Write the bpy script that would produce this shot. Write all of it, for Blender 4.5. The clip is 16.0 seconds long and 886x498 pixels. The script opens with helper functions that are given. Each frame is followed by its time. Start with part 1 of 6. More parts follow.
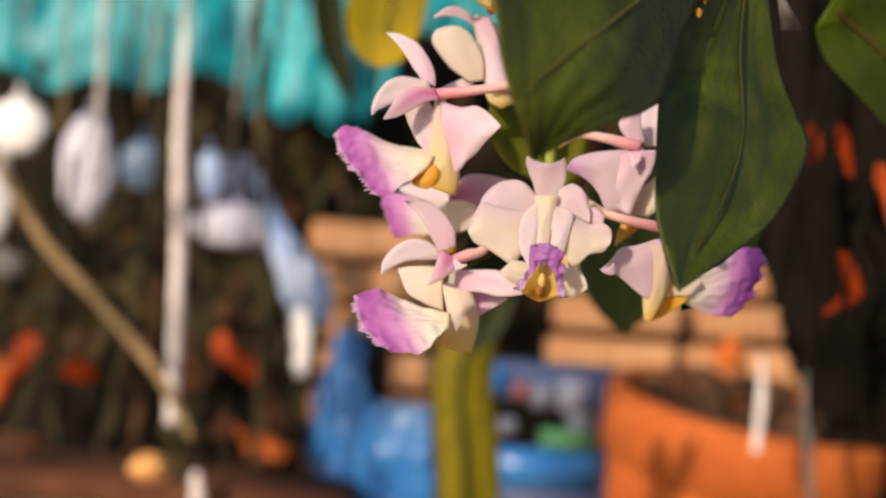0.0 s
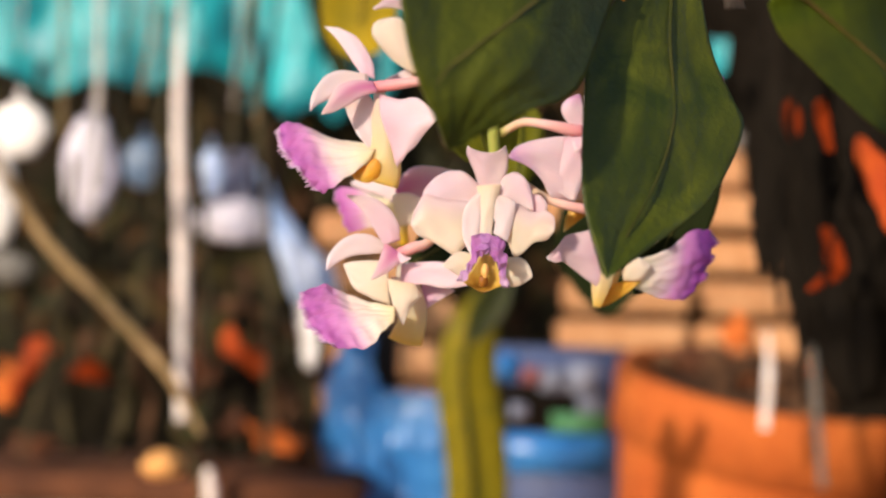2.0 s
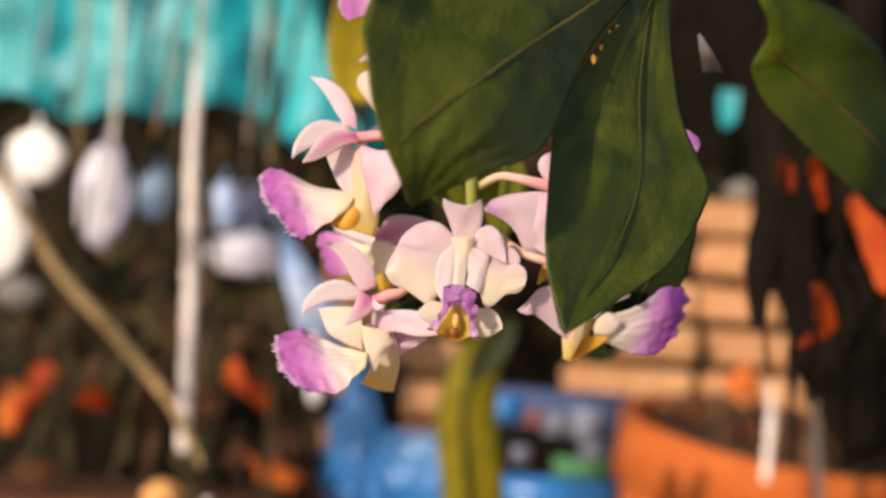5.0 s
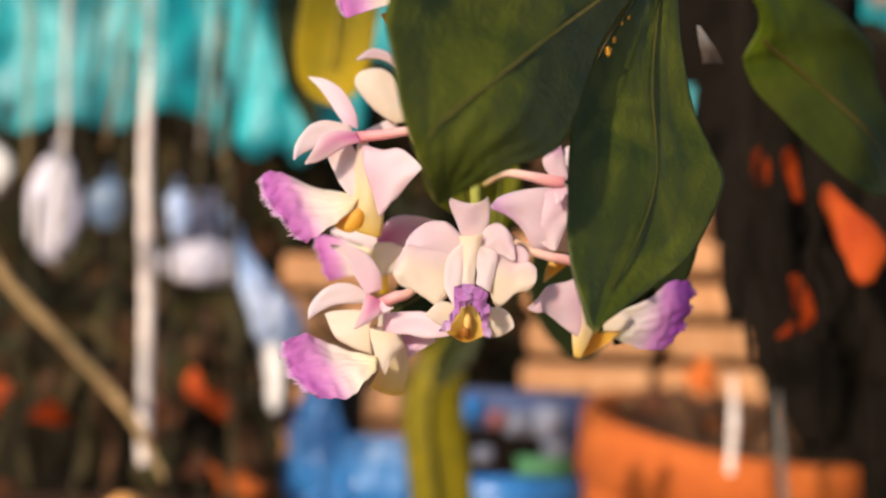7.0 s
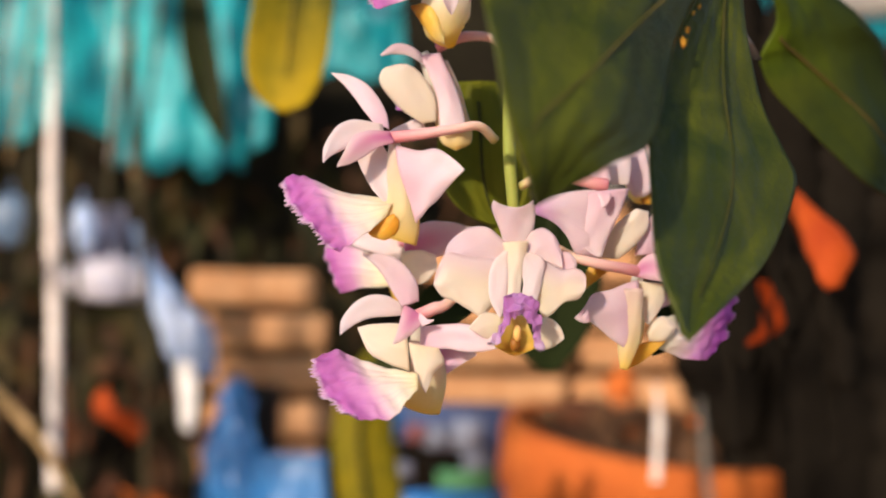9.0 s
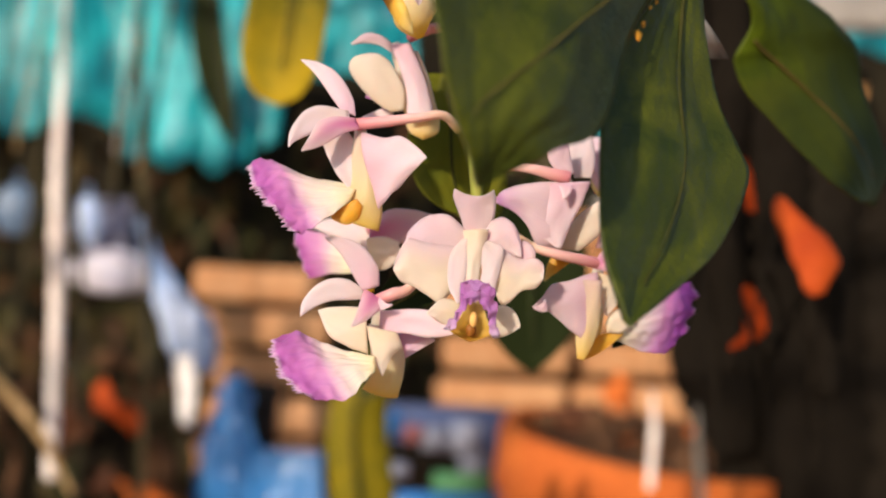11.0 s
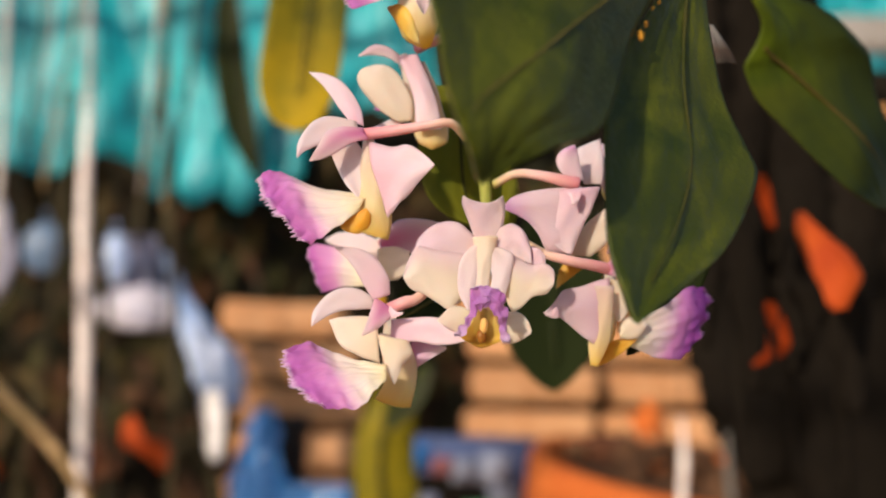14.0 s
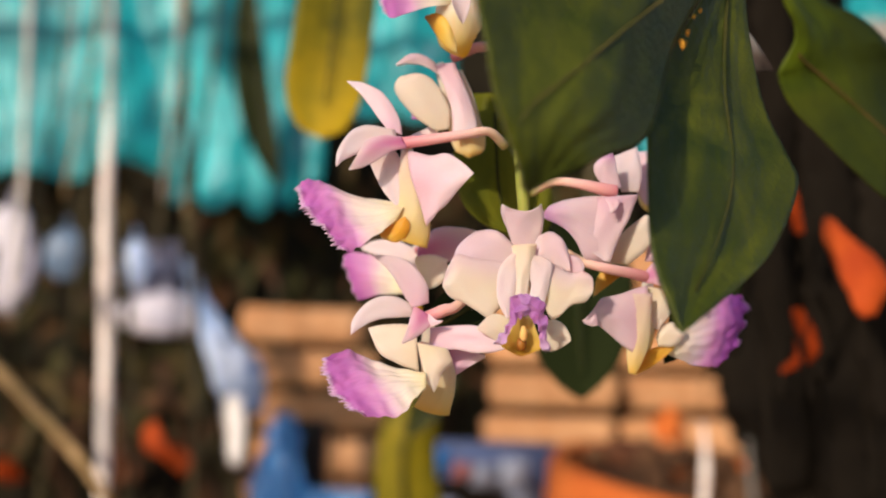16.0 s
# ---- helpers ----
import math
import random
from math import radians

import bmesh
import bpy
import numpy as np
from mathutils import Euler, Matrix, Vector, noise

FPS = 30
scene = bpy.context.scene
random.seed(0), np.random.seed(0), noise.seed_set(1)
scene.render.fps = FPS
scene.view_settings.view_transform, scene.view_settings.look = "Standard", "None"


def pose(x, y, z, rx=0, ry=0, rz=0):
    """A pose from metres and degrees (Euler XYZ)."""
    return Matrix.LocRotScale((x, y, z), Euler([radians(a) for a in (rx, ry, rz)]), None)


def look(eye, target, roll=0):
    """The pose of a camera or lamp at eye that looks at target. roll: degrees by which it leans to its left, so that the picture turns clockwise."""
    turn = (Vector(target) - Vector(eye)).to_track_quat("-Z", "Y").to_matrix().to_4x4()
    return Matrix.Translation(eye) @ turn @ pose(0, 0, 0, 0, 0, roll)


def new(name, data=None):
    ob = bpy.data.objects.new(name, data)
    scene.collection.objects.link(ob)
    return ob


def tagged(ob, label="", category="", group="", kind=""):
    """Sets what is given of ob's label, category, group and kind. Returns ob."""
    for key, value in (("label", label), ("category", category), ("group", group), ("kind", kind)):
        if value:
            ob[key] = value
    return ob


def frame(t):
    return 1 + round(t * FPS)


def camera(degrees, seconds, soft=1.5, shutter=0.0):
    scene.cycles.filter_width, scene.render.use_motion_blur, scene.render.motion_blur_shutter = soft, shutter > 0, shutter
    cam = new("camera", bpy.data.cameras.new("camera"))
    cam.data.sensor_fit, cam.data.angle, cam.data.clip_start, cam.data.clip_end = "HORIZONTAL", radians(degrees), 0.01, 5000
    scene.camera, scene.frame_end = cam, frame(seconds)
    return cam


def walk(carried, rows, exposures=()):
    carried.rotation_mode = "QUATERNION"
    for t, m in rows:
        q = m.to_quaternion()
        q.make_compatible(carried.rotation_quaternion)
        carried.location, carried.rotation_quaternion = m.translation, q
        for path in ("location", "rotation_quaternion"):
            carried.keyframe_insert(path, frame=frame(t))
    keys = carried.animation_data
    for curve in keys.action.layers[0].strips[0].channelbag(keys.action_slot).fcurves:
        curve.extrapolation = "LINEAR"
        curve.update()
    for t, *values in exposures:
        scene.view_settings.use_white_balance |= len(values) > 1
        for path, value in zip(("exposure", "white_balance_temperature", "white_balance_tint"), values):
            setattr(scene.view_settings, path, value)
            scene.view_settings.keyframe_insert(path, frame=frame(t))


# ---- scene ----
cam = camera(40.0, 16.0, soft=2.0)
cam.data.dof.use_dof = True
cam.data.dof.focus_distance = 0.207
cam.data.dof.aperture_fstop = 12.0
PATH = [
    (0, (-0.02002, -0.20853, 0.44719), (-0.02851, -0.00885, 0.45450), 3.833),
    (0.5, (-0.00965, -0.20678, 0.44673), (-0.02074, -0.00725, 0.45471), 2.260),
    (1, (-0.00675, -0.20277, 0.45045), (-0.01809, -0.00320, 0.45685), 2.633),
    (1.5, (0.00069, -0.20836, 0.44913), (-0.01046, -0.00875, 0.45461), 4.355),
    (2, (-0.00691, -0.20667, 0.44888), (-0.01799, -0.00704, 0.45395), 1.758),
    (2.5, (-0.00366, -0.20737, 0.45040), (-0.01654, -0.00787, 0.45607), 3.187),
    (3, (-0.00556, -0.20865, 0.44922), (-0.01930, -0.00923, 0.45578), 2.465),
    (3.5, (0.00023, -0.21139, 0.44983), (-0.01236, -0.01193, 0.45732), 2.457),
    (4, (0.00095, -0.21018, 0.45274), (-0.01416, -0.01094, 0.46139), 3.334),
    (6.5, (-0.00200, -0.21250, 0.44853), (-0.01365, -0.01326, 0.46145), 4.268),
    (7, (-0.01041, -0.20777, 0.45033), (-0.01566, -0.00820, 0.46237), 2.022),
    (7.5, (-0.01450, -0.20060, 0.44667), (-0.01161, -0.00089, 0.45701), 2.890),
    (8, (-0.02403, -0.19428, 0.44763), (-0.01408, 0.00512, 0.45946), 1.820),
    (8.5, (-0.02993, -0.19452, 0.44752), (-0.01603, 0.00452, 0.46119), 2.124),
    (9, (-0.03616, -0.19224, 0.44965), (-0.02398, 0.00685, 0.46429), 0.931),
    (9.5, (-0.03006, -0.19174, 0.44878), (-0.01673, 0.00727, 0.46350), 2.907),
    (12, (-0.02534, -0.19807, 0.44617), (-0.01621, 0.00099, 0.46321), 2.290),
    (12.5, (-0.02211, -0.19781, 0.44713), (-0.01318, 0.00116, 0.46531), 2.216),
    (13, (-0.02749, -0.19886, 0.44619), (-0.02072, 0.00008, 0.46559), 1.985),
    (13.5, (-0.02469, -0.19899, 0.44456), (-0.02059, -0.00017, 0.46586), 2.008),
    (14, (-0.02437, -0.19546, 0.44193), (-0.01870, 0.00336, 0.46283), 1.660),
    (14.5, (-0.02399, -0.19688, 0.44410), (-0.01929, 0.00216, 0.46308), 1.732),
    (15, (-0.02317, -0.19518, 0.44241), (-0.01905, 0.00370, 0.46308), 2.583),
    (15.5, (-0.02850, -0.19768, 0.44445), (-0.02552, 0.00132, 0.46413), 0.962),
    (16, (-0.02837, -0.19601, 0.44232), (-0.02536, 0.00279, 0.46396), 1.648),
]
walk(cam, [(t, look(eye, target, roll)) for t, eye, target, roll in PATH], [(0.0, -0.02), (0.5, 0.0), (1.0, 0.09), (1.6, 0.18), (3.5, 0.14), (6.5, 0.08), (7.5, 0.26), (8.5, 0.17), (9.5, 0.13), (12.0, 0.11), (12.5, 0.13), (13.0, 0.2), (13.5, 0.1), (14.0, 0.01), (16.0, 0.0)])

# ---- light: a low warm sun from behind and left, clear sky ----
SUN_EL, SUN_AZ = 21.0, 214.0      # height; compass-like turn, from +y clockwise
world = bpy.data.worlds.new("world")
scene.world = world
world.use_nodes = True
wn, wl = world.node_tree.nodes, world.node_tree.links
sky = wn.new("ShaderNodeTexSky")
sky.sky_type = "NISHITA"
sky.sun_disc = False
sky.sun_elevation = radians(SUN_EL)
sky.sun_rotation = radians(SUN_AZ)
wl.new(sky.outputs["Color"], wn["Background"].inputs["Color"])
wn["Background"].inputs["Strength"].default_value = 0.15
sun = new("sun", bpy.data.lights.new("sun", "SUN"))
sun.data.energy = 4.4
sun.data.angle = radians(2.0)
sun.data.color = (1.0, 0.815, 0.61)
az, el = radians(SUN_AZ), radians(SUN_EL)
sun_dir = Vector((math.sin(az) * math.cos(el), math.cos(az) * math.cos(el), math.sin(el)))
sun.matrix_world = look(sun_dir * 10, (0, 0, 0))


# ---- materials ----
def base_mat(name):
    m = bpy.data.materials.new(name)
    m.use_nodes = True
    return m, m.node_tree.nodes, m.node_tree.links, m.node_tree.nodes["Principled BSDF"]


def ramp(n, stops):
    r = n.new("ShaderNodeValToRGB")
    e = r.color_ramp.elements
    while len(e) < len(stops):
        e.new(0.5)
    for i, (p, c) in enumerate(stops):
        e[i].position, e[i].color = p, (*c, 1)
    return r


def rough_mat(name, c1, c2, scale=20.0, rough=0.8, bump=0.3, spec=0.3, c3=None, metal=0.0, bump_scale=None):
    """A surface with large stains, fine grain and relief; scale: grains per metre."""
    m, n, l, b = base_mat(name)
    tc = n.new("ShaderNodeTexCoord")
    big, fine = n.new("ShaderNodeTexNoise"), n.new("ShaderNodeTexNoise")
    big.inputs["Scale"].default_value = scale
    big.inputs["Detail"].default_value = 6
    fine.inputs["Scale"].default_value = bump_scale or scale * 9
    fine.inputs["Detail"].default_value = 5
    for x in (big, fine):
        l.new(tc.outputs["Object"], x.inputs["Vector"])
    r = ramp(n, [(0.3, c1), (0.7, c2)] + ([(0.85, c3)] if c3 else []))
    l.new(big.outputs["Fac"], r.inputs["Fac"])
    mix = n.new("ShaderNodeMix")
    mix.data_type, mix.blend_type = "RGBA", "OVERLAY"
    mix.inputs["Factor"].default_value = 0.35
    l.new(r.outputs["Color"], mix.inputs["A"])
    l.new(fine.outputs["Fac"], mix.inputs["B"])
    info = n.new("ShaderNodeObjectInfo")
    hsv = n.new("ShaderNodeHueSaturation")
    mr = n.new("ShaderNodeMapRange")
    mr.inputs["To Min"].default_value, mr.inputs["To Max"].default_value = 0.8, 1.15
    l.new(info.outputs["Random"], mr.inputs["Value"])
    l.new(mr.outputs["Result"], hsv.inputs["Value"])
    l.new(mix.outputs["Result"], hsv.inputs["Color"])
    l.new(hsv.outputs["Color"], b.inputs["Base Color"])
    b.inputs["Roughness"].default_value = rough
    b.inputs["Metallic"].default_value = metal
    b.inputs["Specular IOR Level"].default_value = spec
    bp = n.new("ShaderNodeBump")
    bp.inputs["Strength"].default_value = bump
    bp.inputs["Distance"].default_value = 0.002
    l.new(fine.outputs["Fac"], bp.inputs["Height"])
    l.new(bp.outputs["Normal"], b.inputs["Normal"])
    return m


def tissue(name, stops, vein=None, vein_amount=0.0, translucent=0.3, rough=0.55, spots=None, spec=0.2, bump=0.12, grain=900.0, wobble=0.12, soft=0.5, patch=None, patch_scale=32.0, patch_most=1.0, flush=None, flush_amount=0.8, far_edge=None, near_edge=None, ribs=1.0):
    """Petal or leaf: colour runs from base to tip (map x), veins run along it, light passes through."""
    m, n, l, b = base_mat(name)
    uv = n.new("ShaderNodeUVMap")
    uv.uv_map = "along"
    sep = n.new("ShaderNodeSeparateXYZ")
    l.new(uv.outputs["UV"], sep.inputs["Vector"])
    tc = n.new("ShaderNodeTexCoord")
    blot = n.new("ShaderNodeTexNoise")
    blot.inputs["Scale"].default_value = 160
    blot.inputs["Detail"].default_value = 4
    l.new(tc.outputs["Object"], blot.inputs["Vector"])
    # streaks along the petal
    mp = n.new("ShaderNodeMapping")
    mp.inputs["Scale"].default_value = (1.2, 26, 1)
    l.new(uv.outputs["UV"], mp.inputs["Vector"])
    streak = n.new("ShaderNodeTexNoise")
    streak.inputs["Scale"].default_value = 1.0
    streak.inputs["Detail"].default_value = 5
    l.new(mp.outputs["Vector"], streak.inputs["Vector"])
    add = n.new("ShaderNodeMath")
    add.operation = "MULTIPLY_ADD"
    sub = n.new("ShaderNodeMath")
    sub.operation = "ADD"
    l.new(blot.outputs["Fac"], sub.inputs[0])
    l.new(streak.outputs["Fac"], sub.inputs[1])
    sh = n.new("ShaderNodeMath")
    sh.operation = "SUBTRACT"
    l.new(sub.outputs["Value"], sh.inputs[0])
    sh.inputs[1].default_value = 1.0
    l.new(sh.outputs["Value"], add.inputs[0])
    add.inputs[1].default_value = wobble
    l.new(sep.outputs["X"], add.inputs[2])
    r = ramp(n, stops)
    l.new(add.outputs["Value"], r.inputs["Fac"])
    colour = r.outputs["Color"]
    if patch:
        low = n.new("ShaderNodeTexNoise")
        low.inputs["Scale"].default_value = patch_scale
        low.inputs["Detail"].default_value = 5
        low.inputs["Distortion"].default_value = 0.8
        l.new(tc.outputs["Object"], low.inputs["Vector"])
        lr = ramp(n, [(0.40, (0, 0, 0)), (0.64, (patch_most, patch_most, patch_most))])
        l.new(low.outputs["Fac"], lr.inputs["Fac"])
        pm = n.new("ShaderNodeMix")
        pm.data_type = "RGBA"
        l.new(lr.outputs["Color"], pm.inputs["Factor"])
        l.new(colour, pm.inputs["A"])
        pm.inputs["B"].default_value = (*patch, 1)
        colour = pm.outputs["Result"]
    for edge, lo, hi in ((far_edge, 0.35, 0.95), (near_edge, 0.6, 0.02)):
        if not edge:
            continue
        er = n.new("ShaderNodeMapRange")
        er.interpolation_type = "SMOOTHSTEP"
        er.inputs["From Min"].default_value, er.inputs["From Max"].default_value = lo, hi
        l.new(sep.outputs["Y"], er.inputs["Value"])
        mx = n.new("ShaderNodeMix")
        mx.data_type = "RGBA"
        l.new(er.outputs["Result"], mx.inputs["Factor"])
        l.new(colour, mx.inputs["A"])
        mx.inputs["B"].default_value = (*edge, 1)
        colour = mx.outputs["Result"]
    if flush:
        # a blush that follows the midline and fades towards the tip and the edges
        tri = n.new("ShaderNodeMath")
        tri.operation = "PINGPONG"
        tri.inputs[1].default_value = 0.5
        l.new(sep.outputs["Y"], tri.inputs[0])
        fall = n.new("ShaderNodeMapRange")
        fall.inputs["From Min"].default_value, fall.inputs["From Max"].default_value = 0.95, 0.05
        l.new(add.outputs["Value"], fall.inputs["Value"])
        side = n.new("ShaderNodeMapRange")
        side.interpolation_type = "SMOOTHSTEP"
        side.inputs["From Min"].default_value, side.inputs["From Max"].default_value = 0.06, 0.46
        l.new(tri.outputs["Value"], side.inputs["Value"])
        fm = n.new("ShaderNodeMath")
        fm.operation = "MULTIPLY"
        l.new(fall.outputs["Result"], fm.inputs[0])
        l.new(side.outputs["Result"], fm.inputs[1])
        fs = n.new("ShaderNodeMath")
        fs.operation = "MULTIPLY"
        fs.inputs[1].default_value = flush_amount
        l.new(fm.outputs["Value"], fs.inputs[0])
        mx = n.new("ShaderNodeMix")
        mx.data_type = "RGBA"
        l.new(fs.outputs["Value"], mx.inputs["Factor"])
        l.new(colour, mx.inputs["A"])
        mx.inputs["B"].default_value = (*flush, 1)
        colour = mx.outputs["Result"]
    if vein:
        vr = ramp(n, [(0.5, (0, 0, 0)), (0.68, (1, 1, 1))])
        l.new(streak.outputs["Fac"], vr.inputs["Fac"])
        mul = n.new("ShaderNodeMath")
        mul.operation = "MULTIPLY"
        mul.inputs[1].default_value = vein_amount
        l.new(vr.outputs["Color"], mul.inputs[0])
        mx = n.new("ShaderNodeMix")
        mx.data_type = "RGBA"
        l.new(mul.outputs["Value"], mx.inputs["Factor"])
        l.new(colour, mx.inputs["A"])
        mx.inputs["B"].default_value = (*vein, 1)
        colour = mx.outputs["Result"]
    if spots:
        sn = n.new("ShaderNodeTexNoise")
        sn.inputs["Scale"].default_value = 70
        sn.inputs["Detail"].default_value = 5
        l.new(tc.outputs["Object"], sn.inputs["Vector"])
        sr = ramp(n, [(0.42, (0, 0, 0)), (0.72, (1, 1, 1))])
        l.new(sn.outputs["Fac"], sr.inputs["Fac"])
        mx = n.new("ShaderNodeMix")
        mx.data_type = "RGBA"
        l.new(sr.outputs["Color"], mx.inputs["Factor"])
        l.new(colour, mx.inputs["A"])
        mx.inputs["B"].default_value = (*spots, 1)
        colour = mx.outputs["Result"]
    l.new(colour, b.inputs["Base Color"])
    b.inputs["Roughness"].default_value = rough
    b.inputs["Specular IOR Level"].default_value = spec
    b.inputs["Subsurface Weight"].default_value = soft
    b.inputs["Subsurface Radius"].default_value = (1.0, 0.7, 0.6)
    b.inputs["Subsurface Scale"].default_value = 0.002
    fine = n.new("ShaderNodeTexNoise")
    fine.inputs["Scale"].default_value = grain
    fine.inputs["Detail"].default_value = 3
    l.new(tc.outputs["Object"], fine.inputs["Vector"])
    h = n.new("ShaderNodeMath")
    h.operation = "MULTIPLY_ADD"
    h.inputs[1].default_value = ribs
    l.new(streak.outputs["Fac"], h.inputs[0])
    l.new(fine.outputs["Fac"], h.inputs[2])
    bp = n.new("ShaderNodeBump")
    bp.inputs["Strength"].default_value = bump
    bp.inputs["Distance"].default_value = 0.0004
    l.new(h.outputs["Value"], bp.inputs["Height"])
    l.new(bp.outputs["Normal"], b.inputs["Normal"])
    tr = n.new("ShaderNodeBsdfTranslucent")
    l.new(colour, tr.inputs["Color"])
    l.new(bp.outputs["Normal"], tr.inputs["Normal"])
    ms = n.new("ShaderNodeMixShader")
    ms.inputs["Fac"].default_value = translucent
    l.new(b.outputs["BSDF"], ms.inputs[1])
    l.new(tr.outputs["BSDF"], ms.inputs[2])
    l.new(ms.outputs["Shader"], n["Material Output"].inputs["Surface"])
    return m


M_BLUSH = tissue("blush_petal", [(0.02, (0.781, 0.496, 0.622)), (0.3, (0.809, 0.579, 0.678)), (0.7, (0.818, 0.613, 0.697)), (1.0, (0.818, 0.645, 0.706))], vein=(0.781, 0.546, 0.678), vein_amount=0.25, translucent=0.28, patch=(0.772, 0.530, 0.659), patch_scale=170.0, patch_most=0.35, flush=(0.763, 0.430, 0.602), flush_amount=0.3)
M_STAR = tissue("pink_centred_petal", [(0.0, (0.725, 0.310, 0.468)), (0.3, (0.781, 0.533, 0.648)), (0.65, (0.809, 0.628, 0.675)), (1.0, (0.818, 0.662, 0.684))], vein=(0.707, 0.378, 0.558), vein_amount=0.3, translucent=0.4, flush=(0.670, 0.224, 0.468), flush_amount=0.95)
M_FLUSHED = tissue("flushed_petal", [(0.0, (0.800, 0.573, 0.668)), (0.5, (0.809, 0.590, 0.696)), (0.75, (0.744, 0.455, 0.668)), (0.92, (0.577, 0.286, 0.572)), (1.0, (0.688, 0.455, 0.649))], vein=(0.744, 0.489, 0.668), vein_amount=0.3, translucent=0.28)
M_MAUVE = tissue("mauve_petal", [(0.02, (0.632, 0.292, 0.478)), (0.35, (0.688, 0.430, 0.607)), (0.75, (0.763, 0.568, 0.662)), (1.0, (0.781, 0.619, 0.681))], vein=(0.688, 0.413, 0.607), vein_amount=0.2, translucent=0.28, patch=(0.688, 0.430, 0.607), patch_scale=170.0, patch_most=0.4)
M_MAUVE_PALE = tissue("pale_mauve_petal", [(0.0, (0.800, 0.600, 0.597)), (0.3, (0.773, 0.566, 0.653)), (0.7, (0.745, 0.541, 0.663)), (1.0, (0.782, 0.608, 0.700))], vein=(0.718, 0.500, 0.653), vein_amount=0.25, translucent=0.28, patch=(0.736, 0.524, 0.653), patch_scale=150.0, patch_most=0.4, far_edge=(0.80, 0.610, 0.665))
M_WHITE = tissue("white_petal", [(0.0, (0.800, 0.628, 0.604)), (0.3, (0.809, 0.653, 0.702)), (1.0, (0.809, 0.671, 0.741))], vein=(0.772, 0.584, 0.683), vein_amount=0.25, translucent=0.28, patch=(0.781, 0.592, 0.702), patch_scale=170.0, patch_most=0.35)
M_CREAM = tissue("cream_petal", [(0.0, (0.86, 0.725, 0.545)), (0.3, (0.885, 0.760, 0.640)), (0.75, (0.885, 0.760, 0.680)), (1.0, (0.870, 0.740, 0.700))], vein=(0.85, 0.70, 0.64), vein_amount=0.2, translucent=0.38, patch=(0.86, 0.705, 0.655), patch_scale=150.0, patch_most=0.35)
M_BLEND = tissue("cream_petal_with_pink_edge", [(0.0, (0.86, 0.725, 0.545)), (0.3, (0.885, 0.760, 0.640)), (0.75, (0.885, 0.760, 0.680)), (1.0, (0.870, 0.740, 0.700))], vein=(0.85, 0.70, 0.64), vein_amount=0.2, translucent=0.38, patch=(0.86, 0.705, 0.655), patch_scale=150.0, patch_most=0.35, near_edge=(0.80, 0.610, 0.665))
M_CHIN = tissue("yellow_chin", [(0.0, (0.83, 0.66, 0.62)), (0.4, (0.88, 0.74, 0.56)), (0.66, (0.90, 0.74, 0.44)), (0.88, (0.92, 0.68, 0.28)), (1.0, (0.92, 0.64, 0.16))], vein=(0.86, 0.66, 0.46), vein_amount=0.2, translucent=0.5, rough=0.42)
M_AMBER = tissue("amber_throat", [(0.0, (0.80, 0.36, 0.05)), (0.5, (0.88, 0.44, 0.05)), (1.0, (0.90, 0.56, 0.14))], translucent=0.35, rough=0.4)
M_LIP = tissue("fringed_lip", [(0.0, (0.88, 0.74, 0.44)), (0.2, (0.88, 0.80, 0.64)), (0.42, (0.85, 0.69, 0.68)), (0.62, (0.66, 0.30, 0.60)), (0.82, (0.50, 0.15, 0.48)), (0.95, (0.46, 0.13, 0.46)), (1.0, (0.72, 0.46, 0.72))], vein=(0.40, 0.10, 0.42), vein_amount=0.10, bump=0.06, patch=(0.60, 0.26, 0.58), patch_scale=260.0, patch_most=0.10, wobble=0.05)
M_LIP_DARK = tissue("violet_lip", [(0.0, (0.88, 0.76, 0.48)), (0.15, (0.87, 0.76, 0.66)), (0.36, (0.80, 0.60, 0.70)), (0.54, (0.58, 0.24, 0.56)), (0.76, (0.36, 0.09, 0.44)), (0.95, (0.26, 0.05, 0.34)), (1.0, (0.42, 0.18, 0.48))], vein=(0.40, 0.12, 0.48), vein_amount=0.06, bump=0.06, wobble=0.05)
M_RIM = tissue("violet_rim", [(0.0, (0.56, 0.27, 0.64)), (0.3, (0.44, 0.15, 0.52)), (0.7, (0.52, 0.22, 0.60)), (1.0, (0.68, 0.46, 0.72))], vein=(0.32, 0.08, 0.42), vein_amount=0.5, bump=0.4)
M_HEEL = tissue("column_tissue", [(0.0, (0.87, 0.80, 0.76)), (0.45, (0.90, 0.81, 0.66)), (0.64, (0.91, 0.76, 0.42)), (0.82, (0.92, 0.66, 0.14)), (1.0, (0.92, 0.60, 0.03))], vein=(0.84, 0.66, 0.46), vein_amount=0.15, translucent=0.5, rough=0.4)
M_COLUMN = tissue("front_column", [(0.0, (0.818, 0.651, 0.612)), (0.3, (0.837, 0.704, 0.594)), (0.7, (0.837, 0.722, 0.648)), (1.0, (0.818, 0.634, 0.558))], translucent=0.35, rough=0.4)
M_THROAT = tissue("throat", [(0.0, (0.30, 0.12, 0.02)), (0.25, (0.62, 0.30, 0.03)), (0.6, (0.80, 0.50, 0.10)), (1.0, (0.84, 0.66, 0.30))], translucent=0.2, rough=0.4)
M_ANTHER = tissue("anther_cap", [(0.0, (0.85, 0.50, 0.18)), (1.0, (0.88, 0.62, 0.30))], translucent=0.2, rough=0.35)
